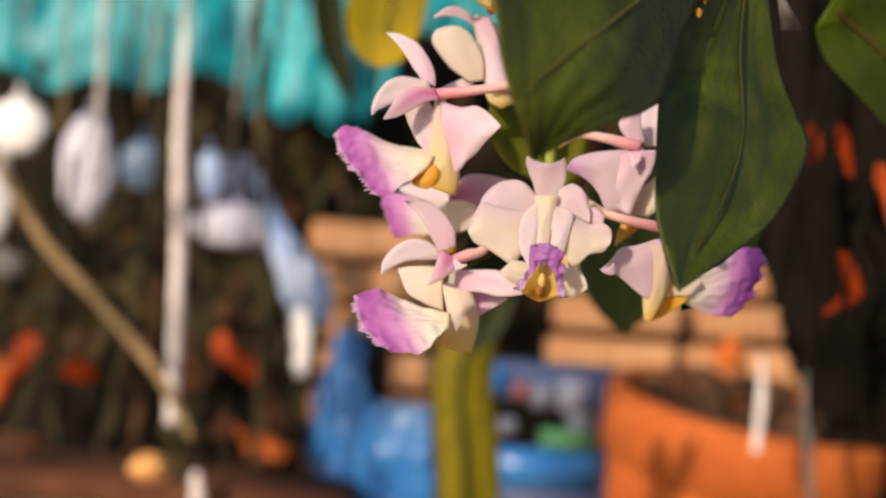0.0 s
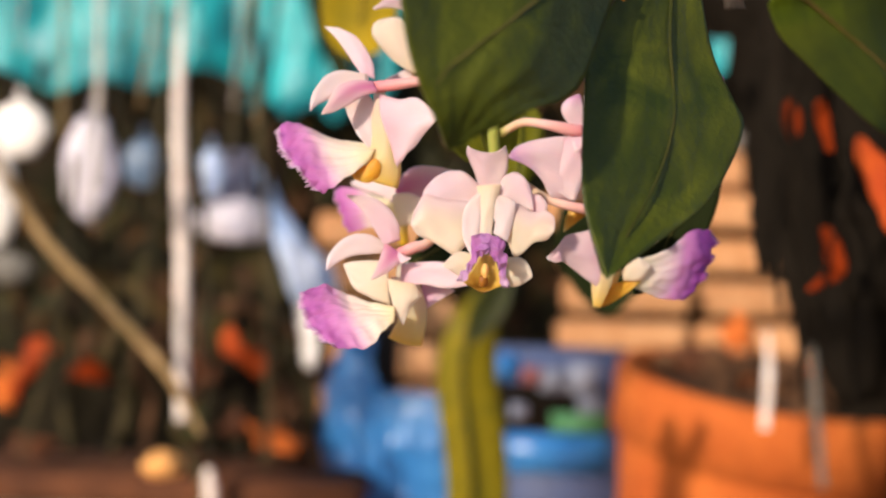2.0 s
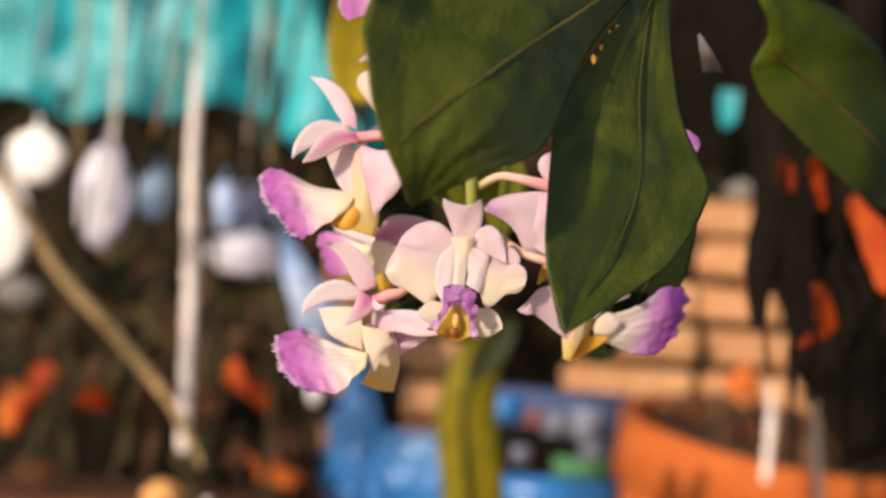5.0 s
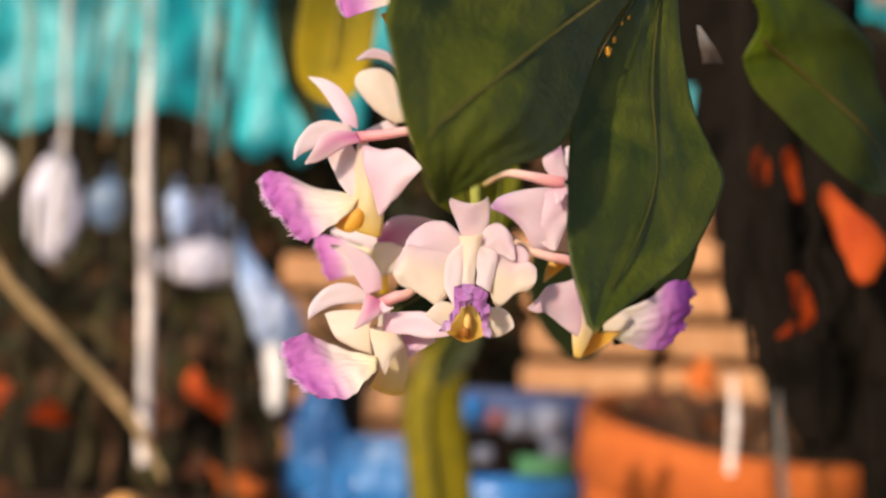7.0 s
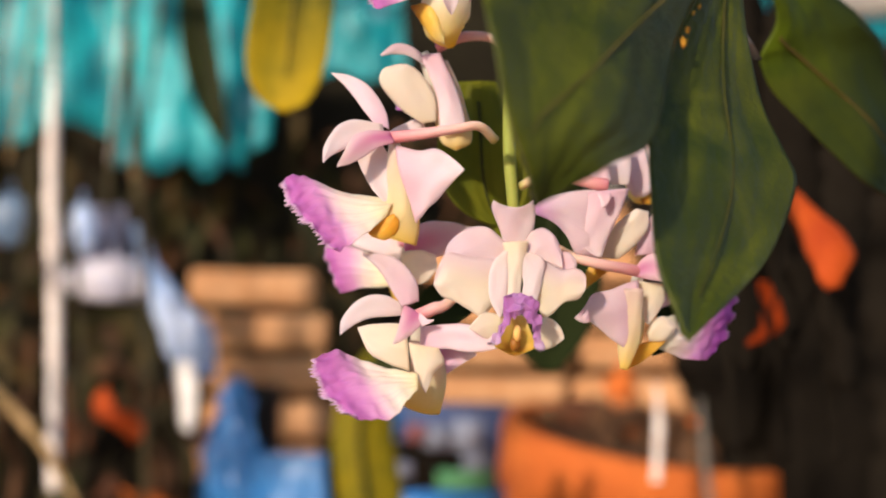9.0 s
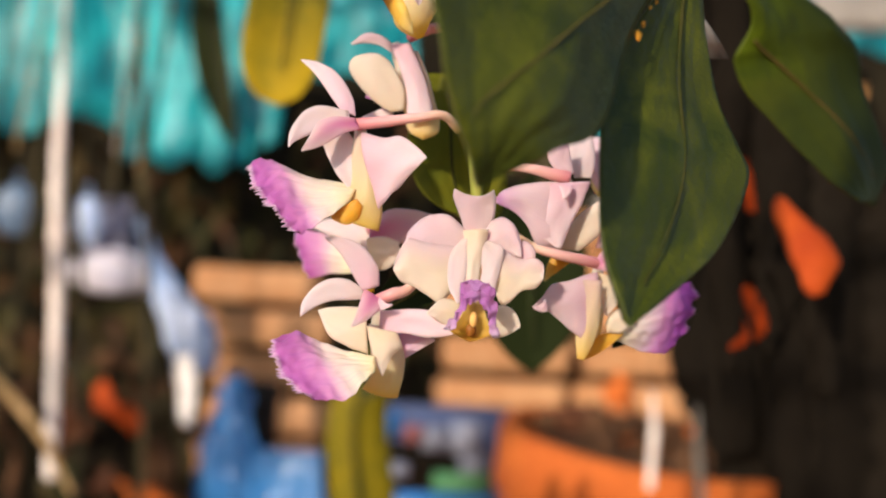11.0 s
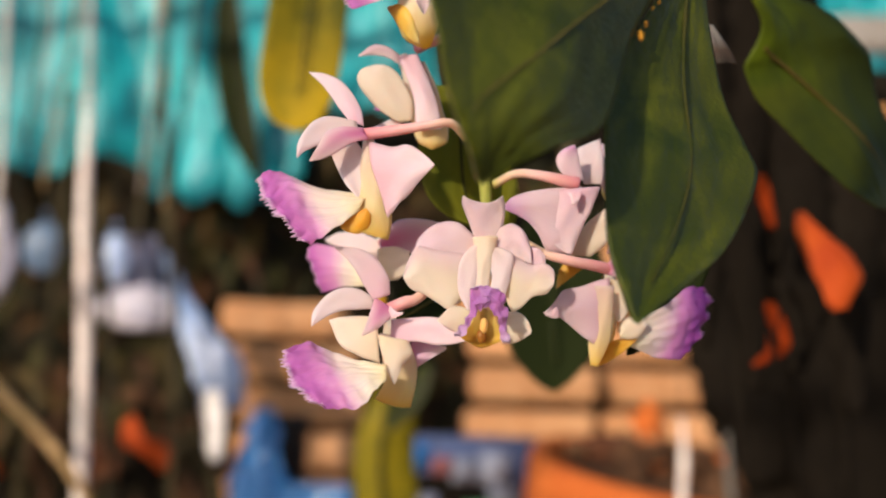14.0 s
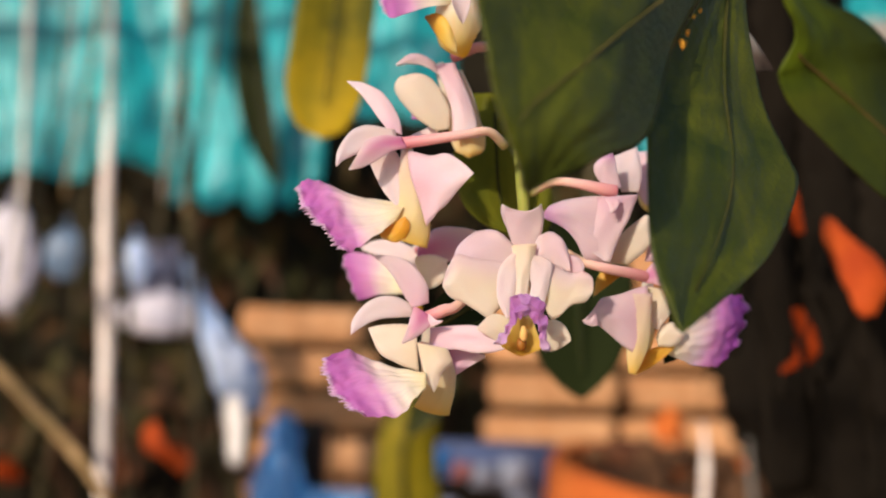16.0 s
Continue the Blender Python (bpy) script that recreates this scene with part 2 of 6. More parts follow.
M_CUP = tissue("lip_cup", [(0.0, (0.74, 0.52, 0.18)), (0.35, (0.66, 0.42, 0.08)), (0.7, (0.56, 0.30, 0.04)), (1.0, (0.42, 0.18, 0.03))], translucent=0.3, rough=0.45)
# ramp paints bright background in a leaf gap, fading into shade
M_GAP_LIGHT = tissue("dry_sheath", [(0.0, (0.22, 0.21, 0.21)), (0.35, (0.16, 0.15, 0.15)), (0.65, (0.05, 0.033, 0.025)), (1.0, (0.015, 0.012, 0.010))], vein=(0.10, 0.09, 0.08), vein_amount=0.4, translucent=0.2, rough=0.6)
M_PEDICEL = tissue("pedicel_skin", [(0.0, (0.66, 0.24, 0.30)), (0.5, (0.74, 0.46, 0.46)), (0.9, (0.70, 0.52, 0.36)), (1.0, (0.42, 0.40, 0.10))], translucent=0.15, rough=0.4)
M_STEM = tissue("stem_skin", [(0.0, (0.24, 0.30, 0.06)), (1.0, (0.34, 0.36, 0.08))], vein=(0.40, 0.30, 0.08), vein_amount=0.4, translucent=0.1)
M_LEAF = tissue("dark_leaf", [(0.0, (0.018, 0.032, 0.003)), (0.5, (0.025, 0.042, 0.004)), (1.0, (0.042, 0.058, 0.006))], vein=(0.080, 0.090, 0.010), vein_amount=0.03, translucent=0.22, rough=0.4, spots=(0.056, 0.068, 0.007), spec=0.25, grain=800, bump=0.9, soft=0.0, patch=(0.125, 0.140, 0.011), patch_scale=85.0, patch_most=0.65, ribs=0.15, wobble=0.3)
# leaf green darkened so that the shade sits in the colour
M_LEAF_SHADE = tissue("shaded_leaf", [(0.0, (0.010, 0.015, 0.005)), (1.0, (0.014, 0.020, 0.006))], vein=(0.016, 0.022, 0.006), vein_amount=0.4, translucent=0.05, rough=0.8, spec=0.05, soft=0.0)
# sunlight on the near half, shade at tip and far edge, set in colour
M_LEAF_LIT = tissue("lit_leaf", [(0.0, (0.095, 0.135, 0.005)), (0.35, (0.090, 0.130, 0.006)), (0.6, (0.036, 0.056, 0.007)), (1.0, (0.018, 0.026, 0.006))], vein=(0.07, 0.09, 0.012), vein_amount=0.10, translucent=0.3, rough=0.45, spots=(0.030, 0.044, 0.007), spec=0.15, grain=420, bump=0.5, soft=0.0, patch=(0.085, 0.098, 0.008), patch_scale=48.0, patch_most=0.55, ribs=0.2, wobble=0.3, far_edge=(0.020, 0.032, 0.008))
M_LEAF_GOLD = tissue("yellowing_leaf", [(0.0, (0.05, 0.06, 0.006)), (0.5, (0.10, 0.10, 0.007)), (0.72, (0.34, 0.25, 0.006)), (1.0, (0.52, 0.36, 0.005))], vein=(0.24, 0.19, 0.008), vein_amount=0.4, translucent=0.4, rough=0.6, spots=(0.24, 0.20, 0.008), spec=0.15, soft=0.0, wobble=0.3)
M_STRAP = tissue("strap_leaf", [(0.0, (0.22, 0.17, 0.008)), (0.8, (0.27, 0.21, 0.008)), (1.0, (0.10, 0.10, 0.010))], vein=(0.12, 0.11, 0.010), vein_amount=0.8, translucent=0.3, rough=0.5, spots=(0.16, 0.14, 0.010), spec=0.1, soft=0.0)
M_LEAF_OLIVE = tissue("olive_leaf", [(0.0, (0.16, 0.165, 0.010)), (0.6, (0.20, 0.20, 0.012)), (1.0, (0.15, 0.165, 0.012))], vein=(0.12, 0.13, 0.010), vein_amount=0.4, translucent=0.35, rough=0.5, spots=(0.10, 0.12, 0.010), spec=0.15, soft=0.0)
# strap leaf colour darkened to carry shade
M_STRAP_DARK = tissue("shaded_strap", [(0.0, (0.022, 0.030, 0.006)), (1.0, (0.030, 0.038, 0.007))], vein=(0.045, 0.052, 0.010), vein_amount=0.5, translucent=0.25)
M_BOARD = rough_mat("grey_board", (0.11, 0.105, 0.10), (0.19, 0.18, 0.17), 15, 0.7, 0.2)
def leaf_mix(name, colours):
    """Dry and green leaves mixed, one colour for each leaf."""
    m, n, l, b = base_mat(name)
    geo = n.new("ShaderNodeNewGeometry")
    r = ramp(n, [(i / (len(colours) - 1), c) for i, c in enumerate(colours)])
    l.new(geo.outputs["Random Per Island"], r.inputs["Fac"])
    l.new(r.outputs["Color"], b.inputs["Base Color"])
    b.inputs["Roughness"].default_value = 0.7
    b.inputs["Specular IOR Level"].default_value = 0.15
    return m


def tarp_mat(name):
    """Woven sheet: creases, runs, and pale tones painting sunlit folds on a teal ground."""
    m, n, l, b = base_mat(name)
    tc = n.new("ShaderNodeTexCoord")
    mp = n.new("ShaderNodeMapping")
    mp.inputs["Scale"].default_value = (1.0, 1.0, 0.38)
    l.new(tc.outputs["Object"], mp.inputs["Vector"])
    run, blot, weave = n.new("ShaderNodeTexNoise"), n.new("ShaderNodeTexNoise"), n.new("ShaderNodeTexNoise")
    for x, sc, dt, ds in ((run, 26, 6, 0.6), (blot, 7, 4, 1.0), (weave, 380, 2, 0.0)):
        x.inputs["Scale"].default_value, x.inputs["Detail"].default_value, x.inputs["Distortion"].default_value = sc, dt, ds
    l.new(mp.outputs["Vector"], run.inputs["Vector"])
    for x in (blot, weave):
        l.new(tc.outputs["Object"], x.inputs["Vector"])
    both = n.new("ShaderNodeMath")
    both.operation = "MULTIPLY_ADD"
    l.new(blot.outputs["Fac"], both.inputs[0])
    both.inputs[1].default_value = 0.5
    l.new(run.outputs["Fac"], both.inputs[2])
    # pale end of the ramp paints sunlight caught on creases
    r = ramp(n, [(0.55, (0.0, 0.11, 0.15)), (0.70, (0.0, 0.24, 0.30)), (0.86, (0.004, 0.36, 0.43)), (0.99, (0.26, 0.56, 0.64))])
    l.new(both.outputs["Value"], r.inputs["Fac"])
    l.new(r.outputs["Color"], b.inputs["Base Color"])
    b.inputs["Roughness"].default_value = 0.5
    bp = n.new("ShaderNodeBump")
    bp.inputs["Strength"].default_value, bp.inputs["Distance"].default_value = 0.5, 0.01
    l.new(run.outputs["Fac"], bp.inputs["Height"])
    b2 = n.new("ShaderNodeBump")
    b2.inputs["Strength"].default_value, b2.inputs["Distance"].default_value = 0.3, 0.001
    l.new(weave.outputs["Fac"], b2.inputs["Height"])
    l.new(bp.outputs["Normal"], b2.inputs["Normal"])
    l.new(b2.outputs["Normal"], b.inputs["Normal"])
    return m


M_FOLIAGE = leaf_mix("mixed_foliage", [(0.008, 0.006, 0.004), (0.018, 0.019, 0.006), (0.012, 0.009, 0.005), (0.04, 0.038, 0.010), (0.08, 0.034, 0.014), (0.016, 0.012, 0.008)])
M_VEIN = rough_mat("leaf_midrib", (0.045, 0.046, 0.012), (0.095, 0.078, 0.028), 110, 0.7, 0.2, spec=0.08)
M_RIB_DARK = rough_mat("dark_midrib", (0.022, 0.032, 0.006), (0.042, 0.040, 0.012), 160, 0.7, 0.2, spec=0.08)
M_RIB_BROWN = rough_mat("brown_midrib", (0.070, 0.058, 0.012), (0.115, 0.072, 0.022), 110, 0.7, 0.2, spec=0.08)
M_RUST = rough_mat("rust_spot", (0.55, 0.22, 0.02), (0.66, 0.34, 0.03), 600, 0.7, 0.4)
# near-black fibre: shade among the roots is part of this colour
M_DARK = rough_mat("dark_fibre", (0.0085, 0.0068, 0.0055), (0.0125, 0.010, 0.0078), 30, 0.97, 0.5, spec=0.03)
# near-black brown that paints deep shade on the far sheet
M_BACKDROP = rough_mat("shade_brown", (0.012, 0.010, 0.007), (0.024, 0.020, 0.012), 8, 0.95, 0.5, spec=0.1)
M_TEAL = tarp_mat("teal_tarpaulin")
M_CLAY = rough_mat("terracotta", (0.40, 0.085, 0.015), (0.54, 0.14, 0.026), 18, 0.85, 0.4, c3=(0.60, 0.24, 0.09))
M_ORANGE = rough_mat("wet_orange_clay", (0.38, 0.040, 0.002), (0.50, 0.075, 0.004), 60, 0.7, 0.3)
# darker copy of the clay: shade put into its colour
M_CLAY_SHADE = rough_mat("shaded_clay", (0.15, 0.018, 0.003), (0.30, 0.040, 0.006), 60, 0.85, 0.4, spec=0.05)
M_CLAY_DARK = rough_mat("weathered_clay", (0.20, 0.055, 0.015), (0.62, 0.15, 0.025), 30, 0.9, 0.5)
M_BRICK = rough_mat("pale_brick", (0.46, 0.22, 0.10), (0.62, 0.35, 0.19), 22, 0.9, 0.6, c3=(0.50, 0.21, 0.07))
M_SOIL = rough_mat("soil", (0.06, 0.030, 0.016), (0.13, 0.062, 0.030), 60, 0.95, 0.8)
M_BLUE = rough_mat("blue_plastic", (0.012, 0.12, 0.42), (0.045, 0.23, 0.60), 16, 0.3, 0.35, spec=0.5)
M_BLACK = rough_mat("gap_black", (0.008, 0.008, 0.009), (0.014, 0.013, 0.013), 30, 0.6, 0.2, spec=0.2)
M_LAVENDER = rough_mat("lavender_film", (0.38, 0.38, 0.54), (0.74, 0.70, 0.78), 26, 0.35, 0.5, spec=0.4)
M_PAINT = rough_mat("grey_white_paint", (0.20, 0.185, 0.18), (0.30, 0.28, 0.27), 15, 0.7, 0.2)
M_STEEL = rough_mat("steel_blue_film", (0.07, 0.12, 0.22), (0.16, 0.24, 0.38), 26, 0.4, 0.4)
M_DULL_LILAC = rough_mat("dull_lilac_film", (0.20, 0.21, 0.34), (0.40, 0.40, 0.54), 26, 0.4, 0.5, spec=0.4)
M_NAVY = rough_mat("navy_card", (0.05, 0.07, 0.16), (0.07, 0.10, 0.22), 20, 0.6, 0.15)
M_CARD = rough_mat("pale_print", (0.14, 0.17, 0.26), (0.28, 0.30, 0.40), 40, 0.6, 0.1)
M_RED = rough_mat("red_print", (0.18, 0.06, 0.07), (0.24, 0.09, 0.10), 20, 0.6, 0.1)
M_GREEN = rough_mat("green_print", (0.06, 0.22, 0.10), (0.10, 0.28, 0.14), 20, 0.6, 0.1)
M_BAG = rough_mat("white_plastic", (0.88, 0.85, 0.89), (0.94, 0.92, 0.94), 15, 0.4, 0.2, spec=0.5)
M_SKYBLUE = rough_mat("sky_blue_plastic", (0.22, 0.36, 0.68), (0.48, 0.56, 0.78), 20, 0.35, 0.4, spec=0.45)
M_ROPE = rough_mat("white_cord", (0.74, 0.62, 0.60), (0.94, 0.88, 0.87), 42, 0.7, 0.6, bump_scale=160)
M_ROPE_GREY = rough_mat("grey_cord", (0.34, 0.32, 0.31), (0.62, 0.57, 0.55), 40, 0.8, 0.6)
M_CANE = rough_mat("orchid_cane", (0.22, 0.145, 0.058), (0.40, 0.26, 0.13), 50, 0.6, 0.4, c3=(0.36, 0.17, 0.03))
# cane colour lowered, so these canes hold their shade in the material
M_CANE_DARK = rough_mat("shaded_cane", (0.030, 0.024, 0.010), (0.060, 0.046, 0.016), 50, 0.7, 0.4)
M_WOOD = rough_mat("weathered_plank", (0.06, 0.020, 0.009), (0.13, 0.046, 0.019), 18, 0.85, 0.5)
M_STONE = rough_mat("tan_stone", (0.70, 0.33, 0.10), (0.80, 0.42, 0.16), 40, 0.9, 0.5)
# unseen ground, lightened so that it bounces warm fill from below
M_EARTH = rough_mat("earth", (0.26, 0.17, 0.10), (0.38, 0.26, 0.16), 3, 0.95, 0.6)


# ---- shape helpers ----
def link(name, verts, faces, mat, parent=None, label="", uvs=None, smooth=True):
    me = bpy.data.meshes.new(name)
    me.from_pydata([tuple(v) for v in verts], [], faces)
    if uvs is not None:
        lay = me.uv_layers.new(name="along")
        idx = np.empty(len(me.loops), dtype=np.int32)
        me.loops.foreach_get("vertex_index", idx)
        lay.data.foreach_set("uv", np.asarray(uvs, dtype=np.float32)[idx].ravel())
    me.materials.append(mat)
    if smooth:
        me.polygons.foreach_set("use_smooth", [True] * len(me.polygons))
    me.update()
    ob = new(name, me)
    if parent is not None:
        ob.parent = parent
    if label:
        tagged(ob, label)
    return ob


def part(name, bm, mat, parent=None, label="", smooth=True):
    bmesh.ops.recalc_face_normals(bm, faces=bm.faces)
    me = bpy.data.meshes.new(name)
    bm.to_mesh(me)
    bm.free()
    me.materials.append(mat)
    if smooth:
        me.polygons.foreach_set("use_smooth", [True] * len(me.polygons))
    ob = new(name, me)
    if parent is not None:
        ob.parent = parent
    if label:
        tagged(ob, label)
    return ob


def empty(name, at, label, category, group="", kind=""):
    ob = new(name)
    ob.empty_display_size = 0.02
    return tagged(ob, label, category, group, kind)


PROFILES = {
    "ovate": lambda u: (math.sin(math.pi * min(1, u * 0.93 + 0.07)) ** 0.75) * (1.0 - 0.10 * u),
    "lance": lambda u: max(0.0, math.sin(math.pi * (0.10 + 0.90 * u) ** 0.85)) ** 0.85,
    "round": lambda u: 0.40 + 0.60 * math.sin(math.pi * 0.5 * min(1, u / 0.6)) if u < 0.6 else math.sqrt(max(0.0, 1 - ((u - 0.6) / 0.4) ** 2.4)),
    "tri": lambda u: (1 - u) ** 0.75 * 0.98 + 0.02 * (1 - u),
    "flare": lambda u: 0.28 + 0.72 * (u ** 1.15) if u < 0.8 else (0.28 + 0.72 * (0.8 ** 1.15)) + 0.12 * math.sin((u - 0.8) / 0.2 * 1.57) - 0.05 * ((u - 0.8) / 0.2) ** 3,
    "square": lambda u: 0.62 + 0.38 * u ** 1.4,
    "broad": lambda u: min(1.0, 0.55 + 1.1 * u) * (1.0 if u < 0.62 else math.sqrt(max(0.0, 1 - ((u - 0.62) / 0.38) ** 2.2))),
    "oblong": lambda u: min(1.0, 0.72 + 0.6 * u) * (1.0 if u < 0.72 else math.sqrt(max(0.0, 1 - ((u - 0.72) / 0.28) ** 2.3))),
    "ellipse": lambda u: max(0.0, math.sin(math.pi * (0.06 + 0.94 * u) ** 1.05)) ** 0.72,
    "drop": lambda u: max(0.0, math.sin(math.pi * (0.03 + 0.97 * u) ** 1.5)) ** 0.95,
    "strap": lambda u: 1.0 if u < 0.85 else math.sqrt(max(0.0, 1 - ((u - 0.85) / 0.15) ** 2)),
}
FACE = Vector((0.0, -1.0, 0.0))


def blade(name, parent, mat, base, mid, tip, width, profile="ovate", turn=0.0, cup=0.1, ruffle=0.0, fringe=0.0, notch=0.0, fold=0.0, thick=0.0003, nu=18, nv=12, seed=1, twist=0.0, label="", waves=3.0, skew=0.0, rag=0.05):
    """A petal or leaf along a curve through base, mid and tip, with thickness, cup, ruffled and fringed edge."""
    base, mid, tip = Vector(base), Vector(mid), Vector(tip)
    ctrl = 2 * mid - (base + tip) / 2
    rnd = random.Random(seed * 7919 + len(name))
    ph = [rnd.uniform(0, 6.28) for _ in range(4)]
    front, back, uvs = [], [], []
    if fringe:
        nv = max(nv, 40)
    teeth = [rnd.uniform(0.1, 1.0) if k % 2 else rnd.uniform(-0.5, 0.2) for k in range(nv + 1)]
    for i in range(nu + 1):
        u = i / nu
        c = (1 - u) ** 2 * base + 2 * u * (1 - u) * ctrl + u * u * tip
        t = ((1 - u) * (ctrl - base) + u * (tip - ctrl)).normalized()
        f = (FACE - t * FACE.dot(t)).normalized()
        f = Matrix.Rotation(radians(turn + twist * u), 3, t) @ f
        s = t.cross(f).normalized()
        w = max(0.0, PROFILES[profile](u)) * width * 0.5
        wl = w * (1 - skew) * (1 + rag * 1.6 * noise.noise(Vector((u * 3.5, seed * 3.7, 1.3))))
        wr = w * (1 + skew) * (1 + rag * 1.6 * noise.noise(Vector((u * 3.5, seed * 3.7, 9.3))))
        for j in range(nv + 1):
            v = 2 * j / nv - 1
            w = wr if v > 0 else wl
            lift = cup * w * v * v * 2 - fold * w * (1 - abs(v))
            lift += ruffle * width * abs(v) ** 1.5 * math.sin(waves * 6.28 * u + ph[0] + (2.0 if v > 0 else 0)) * (0.3 + 0.7 * u)
            lift += 0.012 * width * math.sin(7 * u + ph[1]) * math.sin(4 * v + ph[2])
            p = c + s * (w * v) + f * lift
            if profile in ("flare", "square", "strap"):
                p += t * (width * (0.0 if profile == "strap" else -0.16) * v * v * u * u) - t * (notch * width * (1 - abs(v)) ** 1.5 * u ** 4)
            if fringe and i >= nu - 1:
                p += t * fringe * teeth[j] * (1 if i == nu else 0.25) + f * fringe * 0.5 * math.sin(9 * v + ph[3])
            front.append(p)
            edge = 0.0 if (i in (0, nu) or j in (0, nv)) else 1.0
            back.append(p - f * thick * (0.25 + edge))
            uvs.append((u, j / nv))
    k, n1 = len(front), nv + 1
    faces = []
    for i in range(nu):
        for j in range(nv):
            a, b, c2, d = i * n1 + j, i * n1 + j + 1, (i + 1) * n1 + j + 1, (i + 1) * n1 + j
            faces.append((a, b, c2, d))
            faces.append((k + d, k + c2, k + b, k + a))
    for i in range(nu):
        for j in (0, nv):
            a, d = i * n1 + j, (i + 1) * n1 + j
            faces.append((a, d, k + d, k + a) if j == 0 else (d, a, k + a, k + d))
    for j in range(nv):
        for i in (0, nu):
            a, b = i * n1 + j, i * n1 + j + 1
            faces.append((b, a, k + a, k + b) if i == 0 else (a, b, k + b, k + a))
    return link(name, front + back, faces, mat, parent, label, uvs + uvs)


def spine(pts, n):
    """n + 1 places along a smooth curve through pts."""
    pts = [Vector(p) for p in pts]
    ext = [2 * pts[0] - pts[1]] + pts + [2 * pts[-1] - pts[-2]]
    out, m = [], len(pts) - 1
    for i in range(n + 1):
        x = i / n * m
        k = min(int(x), m - 1)
        t = x - k
        p0, p1, p2, p3 = ext[k:k + 4]
        out.append(0.5 * ((2 * p1) + (p2 - p0) * t + (2 * p0 - 5 * p1 + 4 * p2 - p3) * t * t + (3 * p1 - p0 - 3 * p2 + p3) * t ** 3))
    return out


def across(rib, u):
    """Where a rib given as (along, across) pairs lies across the sheet at u."""
    if u <= rib[0][0]:
        return rib[0][1]
    for (a, x), (b2, y) in zip(rib, rib[1:]):
        if u <= b2:
            return x + (y - x) * (u - a) / (b2 - a)
    return rib[-1][1]


def loft(name, parent, mat, left, right, bulge=0.1, ruffle=0.0, fringe=0.0, bow=0.0, thick=0.0003, nu=24, nv=12, seed=1, waves=3.0, label="", rag=0.02, crease=None, crumple=0.0):
    """A petal or leaf stretched between two curved edges; bulge: how far its middle stands out, in widths.
    crease: places (along, across) of a rib, and how far the sheet stands out along it."""
    if fringe:
        nv = 64
    L, R = spine(left, nu), spine(right, nu)
    rnd = random.Random(seed * 131 + 7)
    ph = [rnd.uniform(0, 6.28) for _ in range(4)]
    teeth = [rnd.uniform(0.2, 1.0) if k % 2 else rnd.uniform(-0.6, 0.1) for k in range(nv + 1)]
    size = max((a - b).length for a, b in zip(L, R))
    front, back, uvs = [], [], []
    for i in range(nu + 1):
        u = i / nu
        t = ((L[min(i + 1, nu)] + R[min(i + 1, nu)]) - (L[max(i - 1, 0)] + R[max(i - 1, 0)]))
        t = t.normalized()
        w = (R[i] - L[i]).length
        s = (R[i] - L[i]).normalized() if w > 1e-6 else Vector((0, 0, 1))
        f = t.cross(s)
        if f.length < 1e-5:
            f = FACE.copy()
        f.normalize()
        if f.dot(FACE) < 0:
            f = -f
        for j in range(nv + 1):
            v = 2 * j / nv - 1
            p = L[i].lerp(R[i], j / nv)
            lift = bulge * w * (1 - v * v) - 0.02 * w * v ** 6
            lift += 0.0035 * size * math.sin(17 * v + ph[3] + 1.5 * u) * (1 - v * v) * min(1, w / size * 2)
            lift += ruffle * size * (abs(v) ** 1.5) * math.sin(waves * 6.28 * u + ph[0] + (2 if v > 0 else 0)) * min(1, w / size * 2)
            lift += 0.026 * size * math.sin(6 * u + ph[1]) * math.sin(4 * v + ph[2]) * min(1, w / size * 2)
            if crease:
                off = abs(j / nv - across(crease[0], u))
                lift += crease[1] * size * math.sqrt(max(0.0, 1 - w / size * off * 1.6)) * min(1, w / size * 1.6)
            p = p + f * lift + s * (w * rag * abs(v) * noise.noise(Vector((u * 6, v * 2 + seed, 0.4))))
            if crumple:
                rough = crumple * (0.25 + 0.75 * u * u) if fringe > 0.0006 else crumple
                p += f * (rough * noise.noise(p * 700 + Vector((seed, 0, 0)))) + s * (rough * 0.8 * noise.noise(p * 900 + Vector((0, seed, 5)))) + t * (rough * 0.6 * abs(v) * noise.noise(p * 1100))
            if bow:
                p += t * (bow * size * (1 - v * v) * u * u)
            if fringe and i >= nu - 1:
                p += t * fringe * teeth[j] * (1.0 if i == nu else 0.2) + f * fringe * 0.6 * math.sin(11 * v + ph[3])
            front.append(p)
            back.append(p - f * thick * (0.25 + (0.0 if (i in (0, nu) or j in (0, nv)) else 1.0)))
            uvs.append((u, j / nv))
    k, n1 = len(front), nv + 1
    faces = []
    for i in range(nu):
        for j in range(nv):
            a, b, c, d = i * n1 + j, i * n1 + j + 1, (i + 1) * n1 + j + 1, (i + 1) * n1 + j
            faces += [(a, b, c, d), (k + d, k + c, k + b, k + a)]
        for j in (0, nv):
            a, d = i * n1 + j, (i + 1) * n1 + j
            faces.append((a, d, k + d, k + a) if j == 0 else (d, a, k + a, k + d))
    for j in range(nv):
        for i in (0, nu):
            a, b = i * n1 + j, i * n1 + j + 1
            faces.append((b, a, k + a, k + b) if i == 0 else (a, b, k + b, k + a))
    return link(name, front + back, faces, mat, parent, label, uvs + uvs)


